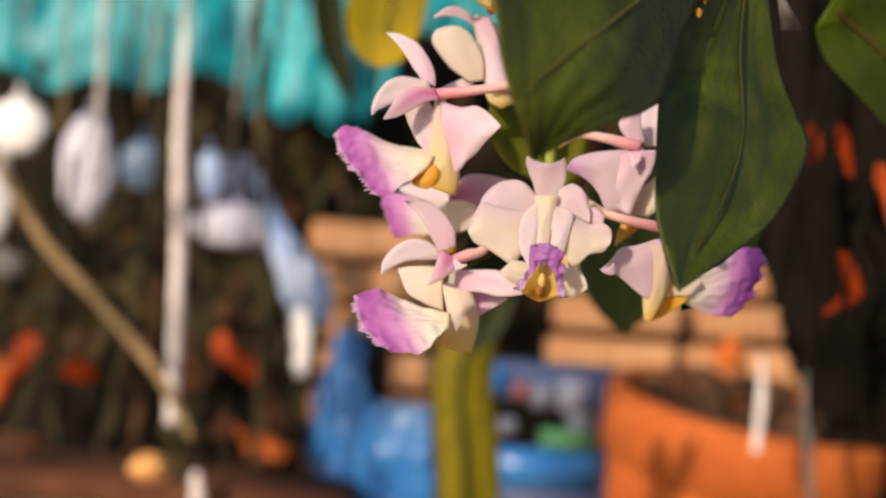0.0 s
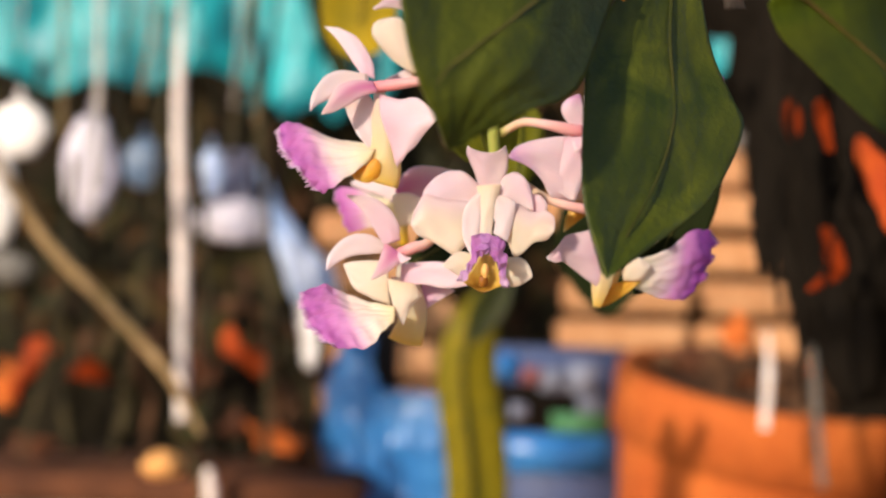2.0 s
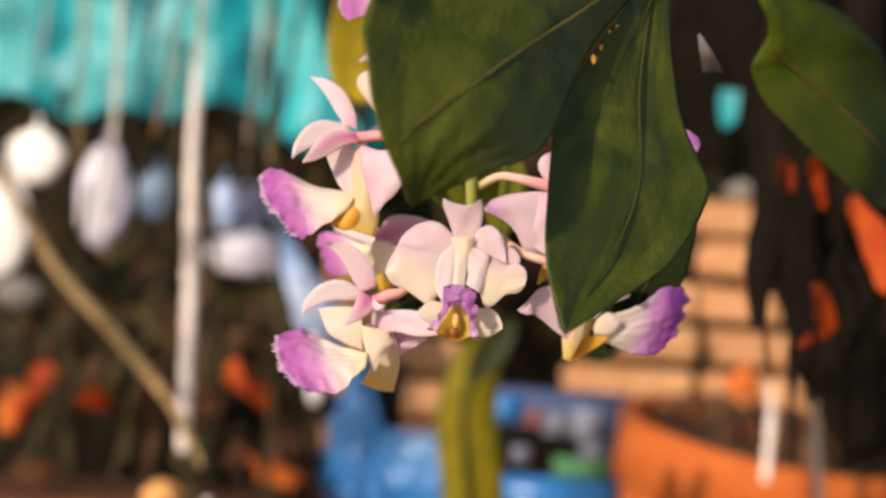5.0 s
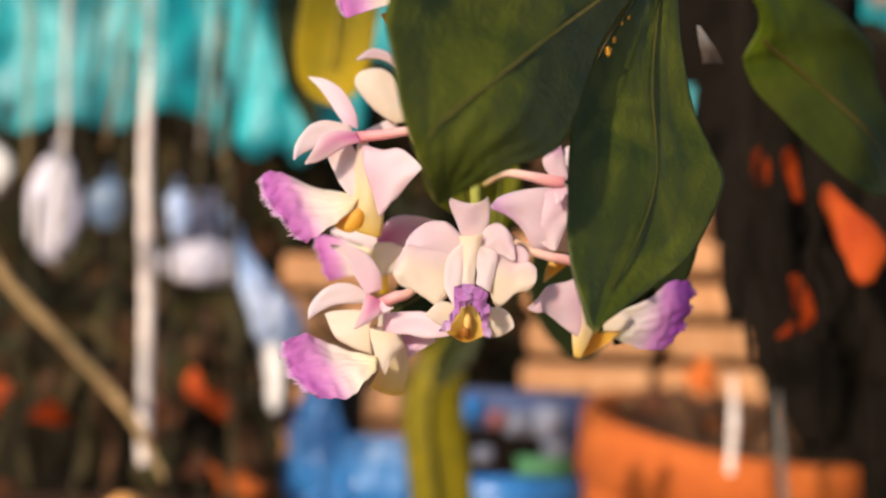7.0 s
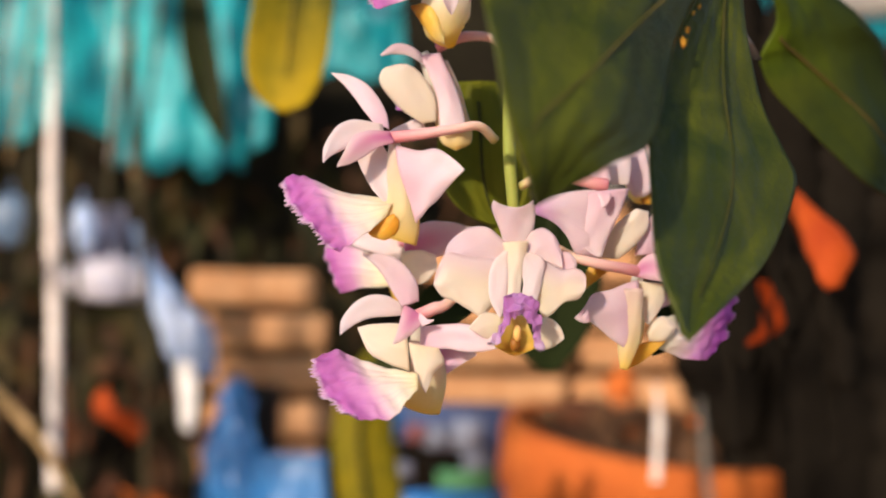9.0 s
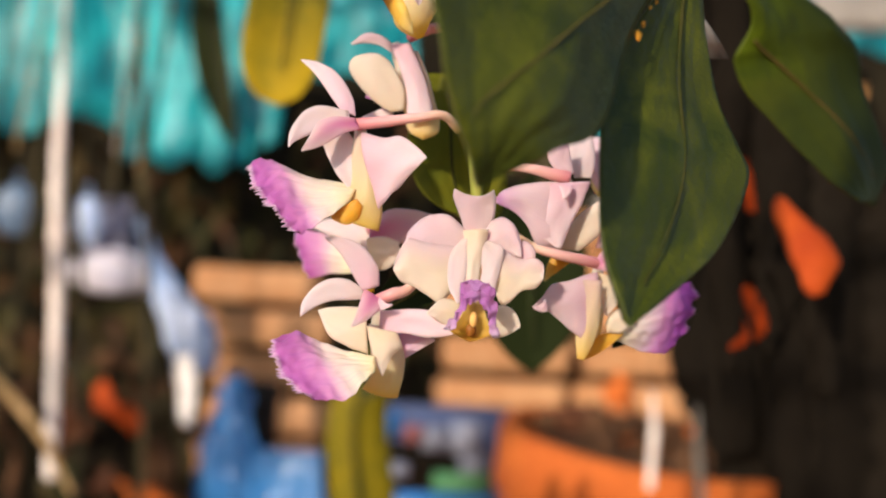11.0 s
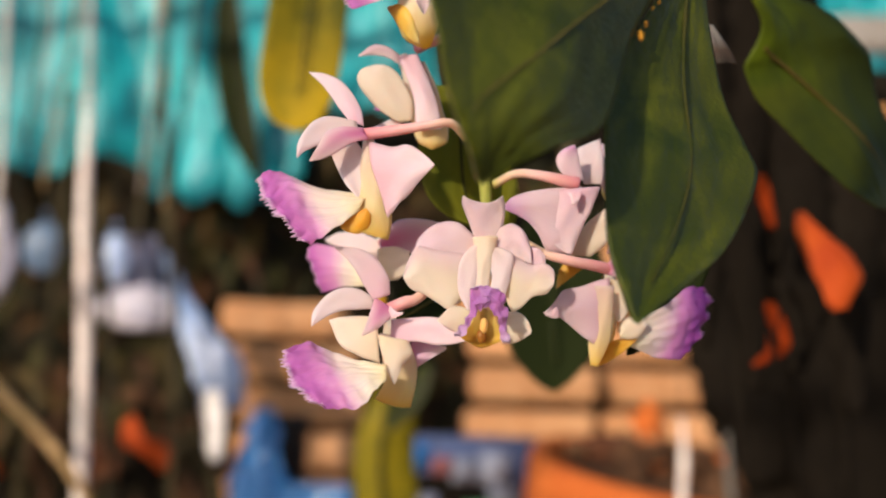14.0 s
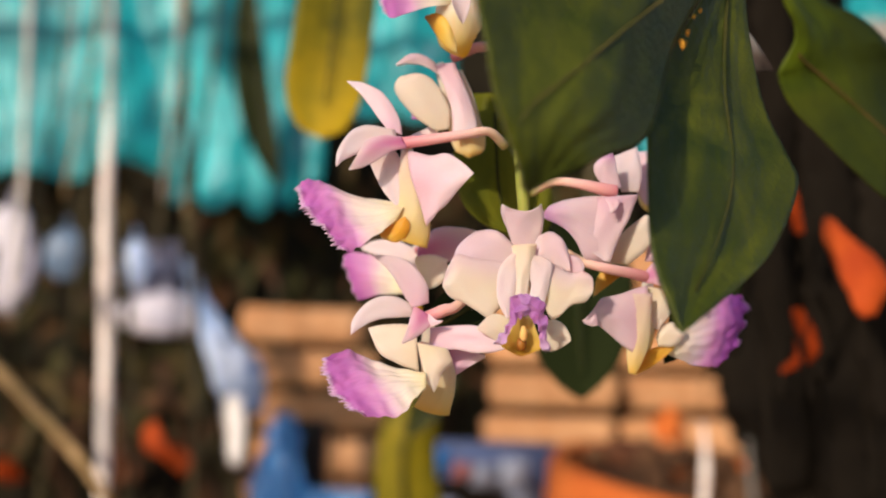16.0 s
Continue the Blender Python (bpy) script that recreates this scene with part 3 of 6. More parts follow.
def tube(name, parent, mat, pts, radii, n=24, sides=12, flat=1.0, wobble=0.0, label="", seed=3, knots=0):
    """A round stem along pts; radii are spread along it."""
    c = spine(pts, n)
    verts, uvs, faces = [], [], []
    rnd = random.Random(seed)
    for i, p in enumerate(c):
        u = i / n
        t = (c[min(i + 1, n)] - c[max(i - 1, 0)]).normalized()
        f = (FACE - t * FACE.dot(t))
        f = f.normalized() if f.length > 1e-4 else Vector((1, 0, 0))
        s = t.cross(f)
        x = u * (len(radii) - 1)
        k = min(int(x), len(radii) - 2)
        r = radii[k] + (radii[k + 1] - radii[k]) * (x - k)
        if knots:
            r *= 1 + 0.22 * max(0, math.cos(6.283 * u * knots)) ** 8
        for j in range(sides):
            a = 6.28318 * j / sides
            q = r * (1 + wobble * rnd.uniform(-1, 1))
            verts.append(p + s * math.cos(a) * q + f * math.sin(a) * q * flat)
            uvs.append((u, j / sides))
    for i in range(n):
        for j in range(sides):
            j2 = (j + 1) % sides
            faces.append((i * sides + j, i * sides + j2, (i + 1) * sides + j2, (i + 1) * sides + j))
    faces.append(tuple(reversed(range(sides))))
    faces.append(tuple(range(n * sides, (n + 1) * sides)))
    return link(name, verts, faces, mat, parent, label, uvs)


def sheet(name, parent, mat, at, w, h, nx=24, nz=24, crumple=0.02, folds=3.0, edge=0.1, seed=1, thick=0.002, label="", taper=0.0):
    """A hanging, crumpled sheet whose middle is at 'at'; uneven lower edge and folds."""
    rnd = random.Random(seed)
    ph = [rnd.uniform(0, 6.28) for _ in range(8)]
    at = Vector(at)
    front, back, faces = [], [], []
    for i in range(nz + 1):
        for j in range(nx + 1):
            u, v = j / nx, i / nz
            x = (u - 0.5) * w * (1 - taper * (1 - v)) + 0.03 * w * math.sin(5 * v + ph[0])
            drop = edge * h * (0.5 + 0.5 * math.sin(6.28 * folds * 0.6 * u + ph[1]) * math.cos(9 * u + ph[2])) * (1 - v)
            z = (v - 0.5) * h + drop
            y = crumple * (0.55 * math.sin(6.28 * folds * u + ph[3] + 0.8 * v) + 1.1 * noise.noise(Vector((folds * 1.7 * u + seed, 2 * v, seed))) + 0.6 * noise.noise(Vector((9 * u + seed, 8 * v, seed))))
            p = at + Vector((x, y, z))
            front.append(p)
            back.append(p + Vector((0, thick, 0)))
    k, n1 = len(front), nx + 1
    for i in range(nz):
        for j in range(nx):
            a, b, c, d = i * n1 + j, i * n1 + j + 1, (i + 1) * n1 + j + 1, (i + 1) * n1 + j
            faces += [(a, b, c, d), (k + d, k + c, k + b, k + a)]
    for i in range(nz):
        for j in (0, nx):
            a, d = i * n1 + j, (i + 1) * n1 + j
            faces.append((a, d, k + d, k + a) if j == 0 else (d, a, k + a, k + d))
    for j in range(nx):
        for i in (0, nz):
            a, b = i * n1 + j, i * n1 + j + 1
            faces.append((b, a, k + a, k + b) if i == 0 else (a, b, k + b, k + a))
    return link(name, front + back, faces, mat, parent, label)


def lathe(name, parent, mat, rings, sides=48, label="", wob=0.0, seed=2):
    """A turned body: rings of (radius, height)."""
    verts, faces = [], []
    for i, (r, z) in enumerate(rings):
        for j in range(sides):
            a = 6.28318 * j / sides
            q = r * (1 + wob * noise.noise(Vector((math.cos(a) * 2, math.sin(a) * 2, z * 20 + seed))))
            verts.append((q * math.cos(a), q * math.sin(a), z))
    for i in range(len(rings) - 1):
        for j in range(sides):
            j2 = (j + 1) % sides
            faces.append((i * sides + j, i * sides + j2, (i + 1) * sides + j2, (i + 1) * sides + j))
    faces.append(tuple(reversed(range(sides))))
    faces.append(tuple(range((len(rings) - 1) * sides, len(rings) * sides)))
    return link(name, verts, faces, mat, parent, label)


def slab(size, bevel=0.004, cuts=0, rough=0.0, seed=1):
    bm = bmesh.new()
    bmesh.ops.create_cube(bm, size=1.0)
    bmesh.ops.scale(bm, vec=size, verts=bm.verts)
    bmesh.ops.bevel(bm, geom=list(bm.edges), offset=bevel, segments=2, affect="EDGES")
    if cuts:
        bmesh.ops.subdivide_edges(bm, edges=bm.edges, cuts=cuts, use_grid_fill=True)
    for v in bm.verts:
        v.co += Vector((noise.noise(v.co * 40 + Vector((seed, 0, 0))), noise.noise(v.co * 40 + Vector((0, seed, 0))), noise.noise(v.co * 40 + Vector((0, 0, seed))))) * rough
    return bm


def lump(name, parent, mat, at, size, rough=0.15, seed=1, label="", sub=3):
    bm = bmesh.new()
    bmesh.ops.create_icosphere(bm, subdivisions=sub, radius=1.0)
    for v in bm.verts:
        k = 1 + rough * noise.noise(v.co * 1.7 + Vector((seed, seed, 0))) + rough * 0.4 * noise.noise(v.co * 5 + Vector((seed, 0, 0)))
        v.co = Vector((v.co.x * size[0], v.co.y * size[1], v.co.z * size[2])) * k + Vector(at)
    return part(name, bm, mat, parent, label)


# ---- the orchid ----
plant = empty("orchid_plant", (0, 0, 0), "flowering orchid with white and purple fringed blooms and dark leaves", "orchid")
KIND = {"blush": M_BLUSH, "mauve": M_MAUVE, "white": M_WHITE, "cream": M_CREAM, "lip": M_LIP, "violet": M_LIP_DARK, "throat": M_THROAT, "star": M_STAR, "flushed": M_FLUSHED, "mauve_pale": M_MAUVE_PALE, "chin": M_CHIN, "amber": M_AMBER, "cup": M_CUP, "rim": M_RIM, "blend": M_BLEND}
bloom = None
count = 0


def petal(name, base, mid, tip, width, skin="blush", **k):
    global count
    count += 1
    return blade(name, bloom, KIND[skin], base, mid, tip, width, seed=count, **k)


def wide(name, left, right, skin="blush", **k):
    global count
    count += 1
    return loft(name, bloom, KIND[skin], left, right, seed=count, **k)


def flower(label, pts, radii, skin=None):
    """Starts a flower: its column and chin are the body that carries the petals."""
    global bloom
    bloom = tube("flower", plant, skin or M_HEEL, pts, radii, n=20, sides=16, label=label)
    return bloom

# bloom seen from behind, with its lip turned away to one side
flower("white bloom with fringed purple lip and yellow chin", [(-0.0321, 0.0180, 0.4834), (-0.0316, 0.0180, 0.4797), (-0.0312, 0.0180, 0.4751), (-0.0314, 0.0190, 0.4710)], [0.001, 0.0018, 0.002, 0.001])
wide("dorsal_sepal", [(-0.0356, 0.0178, 0.4867), (-0.0380, 0.0192, 0.4899), (-0.0407, 0.0206, 0.4935), (-0.0435, 0.0220, 0.4963)], [(-0.0330, 0.0178, 0.4858), (-0.0338, 0.0189, 0.4895), (-0.0367, 0.0199, 0.4938), (-0.0402, 0.0209, 0.4958), (-0.0435, 0.0220, 0.4964)], skin='blush', bulge=0.05)
wide("petal", [(-0.0342, 0.0165, 0.4865), (-0.0388, 0.0158, 0.4870), (-0.0415, 0.0151, 0.4861), (-0.0432, 0.0144, 0.4839), (-0.0442, 0.0137, 0.4814), (-0.0441, 0.0130, 0.4790)], [(-0.0339, 0.0165, 0.4839), (-0.0374, 0.0158, 0.4830), (-0.0403, 0.0151, 0.4818), (-0.0421, 0.0144, 0.4808), (-0.0432, 0.0137, 0.4800), (-0.0441, 0.0130, 0.4789)], skin='white', bulge=0.05)
wide("petal", [(-0.0331, 0.0150, 0.4850), (-0.0366, 0.0140, 0.4849), (-0.0390, 0.0130, 0.4838), (-0.0404, 0.0120, 0.4812), (-0.0418, 0.0110, 0.4782)], [(-0.0320, 0.0150, 0.4830), (-0.0349, 0.0140, 0.4820), (-0.0373, 0.0130, 0.4801), (-0.0397, 0.0120, 0.4787), (-0.0417, 0.0110, 0.4780)], skin='star', bulge=0.05)
wide("lateral_sepal", [(-0.0322, 0.0155, 0.4827), (-0.0284, 0.0141, 0.4817), (-0.0248, 0.0128, 0.4817), (-0.0223, 0.0114, 0.4801), (-0.0204, 0.0100, 0.4780)], [(-0.0281, 0.0155, 0.4691), (-0.0267, 0.0141, 0.4711), (-0.0249, 0.0128, 0.4731), (-0.0225, 0.0114, 0.4758), (-0.0204, 0.0100, 0.4780)], skin='blush', bulge=0.05, ruffle=0.01)
wide("sepal_flap", [(-0.0388, 0.0178, 0.4809), (-0.0374, 0.0175, 0.4779), (-0.0358, 0.0171, 0.4752), (-0.0337, 0.0168, 0.4728)], [(-0.0343, 0.0178, 0.4831), (-0.0320, 0.0175, 0.4799), (-0.0314, 0.0171, 0.4768), (-0.0317, 0.0168, 0.4723)], skin='white', bulge=-0.06)
wide("chin", [(-0.0326, 0.0165, 0.4823), (-0.0333, 0.0165, 0.4788), (-0.0331, 0.0165, 0.4748), (-0.0338, 0.0165, 0.4712), (-0.0369, 0.0165, 0.4681)], [(-0.0304, 0.0165, 0.4826), (-0.0287, 0.0165, 0.4780), (-0.0279, 0.0165, 0.4735), (-0.0275, 0.0165, 0.4690), (-0.0279, 0.0165, 0.4654)], skin='chin', bulge=0.16, bow=0.03)
wide("lip", [(-0.0317, 0.0170, 0.4738), (-0.0378, 0.0190, 0.4744), (-0.0448, 0.0210, 0.4767), (-0.0485, 0.0210, 0.4782), (-0.0514, 0.0200, 0.4770)], [(-0.0331, 0.0150, 0.4705), (-0.0357, 0.0130, 0.4680), (-0.0382, 0.0120, 0.4658), (-0.0401, 0.0120, 0.4649), (-0.0419, 0.0120, 0.4645)], skin='lip', bulge=0.07, fringe=0.0011, crumple=0.0006, ruffle=0.012, bow=0.12, nu=30)
wide("throat", [(-0.0320, 0.0150, 0.4708), (-0.0335, 0.0151, 0.4700), (-0.0352, 0.0151, 0.4689), (-0.0363, 0.0151, 0.4677), (-0.0362, 0.0152, 0.4672)], [(-0.0311, 0.0150, 0.4697), (-0.0312, 0.0151, 0.4681), (-0.0320, 0.0151, 0.4669), (-0.0336, 0.0151, 0.4662), (-0.0358, 0.0152, 0.4668)], skin='amber', bulge=0.12)
tube("pedicel", bloom, M_PEDICEL, [(-0.0329, 0.0165, 0.4841), (-0.0273, 0.0145, 0.4846), (-0.0216, 0.0130, 0.4854), (-0.0177, 0.0135, 0.4860), (-0.0147, 0.0165, 0.4842)], [0.0011, 0.001, 0.0008, 0.0008, 0.0009])

# bloom below it
flower("white bloom with fringed purple lip above yellow chin", [(-0.0273, 0.0230, 0.4525), (-0.0268, 0.0250, 0.4485), (-0.0262, 0.0270, 0.4435), (-0.0262, 0.0290, 0.4394)], [0.001, 0.0018, 0.002, 0.0012])
wide("dorsal_sepal", [(-0.0303, 0.0175, 0.4549), (-0.0323, 0.0170, 0.4580), (-0.0344, 0.0165, 0.4612), (-0.0373, 0.0160, 0.4638)], [(-0.0273, 0.0175, 0.4560), (-0.0277, 0.0171, 0.4591), (-0.0299, 0.0168, 0.4621), (-0.0330, 0.0164, 0.4638), (-0.0373, 0.0160, 0.4640)], skin='blush', bulge=0.05)
wide("petal", [(-0.0301, 0.0180, 0.4553), (-0.0327, 0.0176, 0.4568), (-0.0358, 0.0172, 0.4569), (-0.0386, 0.0168, 0.4553), (-0.0406, 0.0164, 0.4525), (-0.0407, 0.0160, 0.4500)], [(-0.0301, 0.0180, 0.4535), (-0.0326, 0.0176, 0.4532), (-0.0355, 0.0172, 0.4529), (-0.0378, 0.0168, 0.4520), (-0.0395, 0.0164, 0.4509), (-0.0407, 0.0160, 0.4499)], skin='white', bulge=0.05)
wide("petal", [(-0.0299, 0.0155, 0.4552), (-0.0306, 0.0140, 0.4527), (-0.0312, 0.0125, 0.4504), (-0.0318, 0.0110, 0.4487)], [(-0.0261, 0.0155, 0.4531), (-0.0277, 0.0140, 0.4511), (-0.0297, 0.0125, 0.4495), (-0.0317, 0.0110, 0.4485)], skin='star', bulge=0.05)
wide("petal_tip", [(-0.0273, 0.0150, 0.4540), (-0.0260, 0.0143, 0.4529), (-0.0250, 0.0135, 0.4528)], [(-0.0278, 0.0150, 0.4513), (-0.0262, 0.0143, 0.4519), (-0.0250, 0.0135, 0.4526)], skin='blush', bulge=0.05)
wide("lateral_sepal", [(-0.0270, 0.0175, 0.4516), (-0.0225, 0.0161, 0.4521), (-0.0189, 0.0148, 0.4521), (-0.0153, 0.0134, 0.4506), (-0.0128, 0.0120, 0.4493)], [(-0.0269, 0.0175, 0.4471), (-0.0227, 0.0161, 0.4479), (-0.0188, 0.0148, 0.4473), (-0.0152, 0.0134, 0.4478), (-0.0128, 0.0120, 0.4488)], skin='blush', bulge=0.04)
wide("lateral_sepal", [(-0.0231, 0.0215, 0.4485), (-0.0199, 0.0202, 0.4478), (-0.0172, 0.0190, 0.4472)], [(-0.0243, 0.0215, 0.4417), (-0.0212, 0.0202, 0.4442), (-0.0171, 0.0190, 0.4468)], skin='mauve', bulge=0.04)
wide("petal", [(-0.0294, 0.0165, 0.4521), (-0.0333, 0.0168, 0.4520), (-0.0359, 0.0172, 0.4518), (-0.0378, 0.0175, 0.4513)], [(-0.0287, 0.0165, 0.4438), (-0.0327, 0.0168, 0.4453), (-0.0357, 0.0172, 0.4469), (-0.0377, 0.0175, 0.4508)], skin='cream', bulge=0.06)
wide("chin", [(-0.0289, 0.0190, 0.4493), (-0.0284, 0.0202, 0.4443), (-0.0277, 0.0213, 0.4412), (-0.0295, 0.0225, 0.4377)], [(-0.0240, 0.0190, 0.4488), (-0.0224, 0.0202, 0.4445), (-0.0223, 0.0213, 0.4401), (-0.0231, 0.0225, 0.4363)], skin='chin', bulge=0.14, bow=0.03)
wide("column_wing", [(-0.0292, 0.0135, 0.4489), (-0.0284, 0.0138, 0.4454), (-0.0273, 0.0142, 0.4424), (-0.0261, 0.0145, 0.4403)], [(-0.0240, 0.0135, 0.4480), (-0.0230, 0.0138, 0.4457), (-0.0247, 0.0142, 0.4436), (-0.0260, 0.0145, 0.4403)], skin='cream', bulge=0.1)
wide("lip", [(-0.0275, 0.0140, 0.4439), (-0.0332, 0.0170, 0.4447), (-0.0384, 0.0190, 0.4464), (-0.0413, 0.0190, 0.4478), (-0.0448, 0.0180, 0.4466)], [(-0.0274, 0.0120, 0.4410), (-0.0293, 0.0100, 0.4396), (-0.0316, 0.0090, 0.4371), (-0.0349, 0.0090, 0.4362), (-0.0381, 0.0090, 0.4364)], skin='lip', bulge=0.06, fringe=0.001, crumple=0.0006, ruffle=0.012, bow=0.16, nu=30, waves=5.0)
tube("pedicel", bloom, M_PEDICEL, [(-0.0275, 0.0190, 0.4535), (-0.0248, 0.0180, 0.4547), (-0.0219, 0.0190, 0.4561), (-0.0155, 0.0220, 0.4634)], [0.0011, 0.0011, 0.0009, 0.0009])

# bloom facing the viewer
flower("white bloom facing outward with violet horseshoe lip", [(-0.0109, 0.0175, 0.4675), (-0.0111, 0.0160, 0.4655), (-0.0112, 0.0150, 0.4629), (-0.0112, 0.0145, 0.4604), (-0.0113, 0.0142, 0.4569)], [0.0006, 0.0012, 0.0012, 0.0011, 0.0009], M_COLUMN)
wide("dorsal_sepal", [(-0.0127, 0.0150, 0.4655), (-0.0143, 0.0142, 0.4693), (-0.0153, 0.0133, 0.4718), (-0.0152, 0.0125, 0.4732)], [(-0.0088, 0.0150, 0.4658), (-0.0078, 0.0142, 0.4695), (-0.0079, 0.0133, 0.4718), (-0.0084, 0.0125, 0.4733)], skin='mauve_pale', bulge=0.05, bow=-0.16)
wide("petal", [(-0.0123, 0.0146, 0.4659), (-0.0155, 0.0144, 0.4685), (-0.0184, 0.0143, 0.4689), (-0.0210, 0.0141, 0.4675), (-0.0230, 0.0140, 0.4649), (-0.0233, 0.0138, 0.4611)], [(-0.0126, 0.0146, 0.4613), (-0.0150, 0.0144, 0.4614), (-0.0172, 0.0143, 0.4616), (-0.0194, 0.0141, 0.4611), (-0.0214, 0.0140, 0.4606), (-0.0231, 0.0138, 0.4605)], skin='mauve_pale', bulge=0.05, ruffle=0.02)
wide("petal", [(-0.0131, 0.0136, 0.4632), (-0.0168, 0.0134, 0.4634), (-0.0202, 0.0133, 0.4639), (-0.0228, 0.0131, 0.4642), (-0.0244, 0.0130, 0.4616), (-0.0251, 0.0128, 0.4590)], [(-0.0150, 0.0136, 0.4551), (-0.0169, 0.0134, 0.4534), (-0.0192, 0.0133, 0.4546), (-0.0215, 0.0131, 0.4560), (-0.0237, 0.0130, 0.4568), (-0.0251, 0.0128, 0.4586)], skin='blend', bulge=0.045, ruffle=0.008)
wide("petal", [(-0.0098, 0.0146, 0.4664), (-0.0081, 0.0144, 0.4683), (-0.0061, 0.0143, 0.4688), (-0.0043, 0.0141, 0.4674), (-0.0033, 0.0140, 0.4651), (-0.0030, 0.0138, 0.4624)], [(-0.0095, 0.0146, 0.4614), (-0.0076, 0.0144, 0.4623), (-0.0062, 0.0143, 0.4627), (-0.0048, 0.0141, 0.4625), (-0.0036, 0.0140, 0.4620), (-0.0030, 0.0138, 0.4618)], skin='mauve_pale', bulge=0.06, ruffle=0.02)
wide("petal_fold", [(-0.0036, 0.0150, 0.4650), (-0.0018, 0.0148, 0.4647), (-0.0005, 0.0147, 0.4633), (-0.0008, 0.0145, 0.4619)], [(-0.0037, 0.0150, 0.4613), (-0.0026, 0.0148, 0.4613), (-0.0015, 0.0147, 0.4614), (-0.0008, 0.0145, 0.4617)], skin='blush', bulge=0.08)
wide("petal", [(-0.0090, 0.0138, 0.4631), (-0.0059, 0.0136, 0.4632), (-0.0031, 0.0135, 0.4617), (-0.0010, 0.0133, 0.4620), (0.0008, 0.0132, 0.4608), (0.0009, 0.0130, 0.4587)], [(-0.0076, 0.0138, 0.4565), (-0.0064, 0.0136, 0.4537), (-0.0050, 0.0135, 0.4539), (-0.0028, 0.0133, 0.4560), (-0.0005, 0.0132, 0.4566), (0.0008, 0.0130, 0.4582)], skin='blend', bulge=0.045, ruffle=0.008)
wide("column", [(-0.0134, 0.0134, 0.4661), (-0.0129, 0.0132, 0.4632), (-0.0126, 0.0130, 0.4602), (-0.0126, 0.0128, 0.4569)], [(-0.0090, 0.0134, 0.4665), (-0.0093, 0.0132, 0.4633), (-0.0101, 0.0130, 0.4603), (-0.0103, 0.0128, 0.4570)], skin='cream', bulge=0.16)
wide("side_lobe", [(-0.0128, 0.0132, 0.4651), (-0.0151, 0.0131, 0.4626), (-0.0158, 0.0129, 0.4591), (-0.0154, 0.0128, 0.4560), (-0.0139, 0.0126, 0.4533)], [(-0.0120, 0.0132, 0.4642), (-0.0121, 0.0131, 0.4612), (-0.0125, 0.0129, 0.4580), (-0.0130, 0.0128, 0.4558), (-0.0135, 0.0126, 0.4535)], skin='white', bulge=0.06)
wide("side_lobe", [(-0.0108, 0.0132, 0.4642), (-0.0102, 0.0130, 0.4613), (-0.0099, 0.0128, 0.4591), (-0.0101, 0.0126, 0.4575)], [(-0.0087, 0.0132, 0.4645), (-0.0063, 0.0130, 0.4633), (-0.0065, 0.0128, 0.4600), (-0.0075, 0.0126, 0.4561)], skin='white', bulge=0.06)
wide("lateral_sepal", [(-0.0129, 0.0135, 0.4535), (-0.0162, 0.0132, 0.4542), (-0.0180, 0.0128, 0.4528), (-0.0191, 0.0125, 0.4516)], [(-0.0147, 0.0135, 0.4493), (-0.0162, 0.0132, 0.4498), (-0.0175, 0.0128, 0.4505), (-0.0189, 0.0125, 0.4513)], skin='cream', bulge=0.06)
wide("lateral_sepal", [(-0.0078, 0.0135, 0.4534), (-0.0054, 0.0132, 0.4534), (-0.0037, 0.0128, 0.4522), (-0.0029, 0.0125, 0.4505)], [(-0.0077, 0.0135, 0.4481), (-0.0059, 0.0132, 0.4480), (-0.0042, 0.0128, 0.4488), (-0.0029, 0.0125, 0.4498)], skin='cream', bulge=0.06)
wide("throat", [(-0.0123, 0.0100, 0.4537), (-0.0137, 0.0098, 0.4509), (-0.0151, 0.0095, 0.4488), (-0.0135, 0.0093, 0.4477), (-0.0117, 0.0090, 0.4470)], [(-0.0100, 0.0100, 0.4538), (-0.0089, 0.0098, 0.4511), (-0.0081, 0.0095, 0.4486), (-0.0095, 0.0093, 0.4477), (-0.0115, 0.0090, 0.4470)], skin='cup', bulge=-0.25)
wide("lip", [(-0.0101, 0.0070, 0.4570), (-0.0133, 0.0071, 0.4566), (-0.0139, 0.0073, 0.4535), (-0.0147, 0.0074, 0.4515), (-0.0166, 0.0075, 0.4492)], [(-0.0108, 0.0070, 0.4538), (-0.0123, 0.0071, 0.4535), (-0.0129, 0.0073, 0.4521), (-0.0138, 0.0074, 0.4504), (-0.0154, 0.0075, 0.4487)], skin='rim', bulge=0.18, ruffle=0.06, waves=4.3, fringe=0.0005, nu=80, rag=0.25, thick=0.00015, crumple=0.0008)
wide("lip_lobe", [(-0.0124, 0.0070, 0.4570), (-0.0088, 0.0071, 0.4569), (-0.0076, 0.0073, 0.4542), (-0.0076, 0.0074, 0.4509), (-0.0071, 0.0075, 0.4481)], [(-0.0115, 0.0070, 0.4538), (-0.0104, 0.0071, 0.4535), (-0.0094, 0.0073, 0.4519), (-0.0087, 0.0074, 0.4496), (-0.0083, 0.0075, 0.4479)], skin='rim', bulge=0.18, ruffle=0.06, waves=4.3, fringe=0.0005, nu=80, rag=0.25, thick=0.00015, crumple=0.0008)
lump("anther", bloom, M_ANTHER, (-0.0113, 0.0088, 0.4507), (0.0007, 0.0006, 0.0014), 0.2, 5, "pale orange anther", 2)
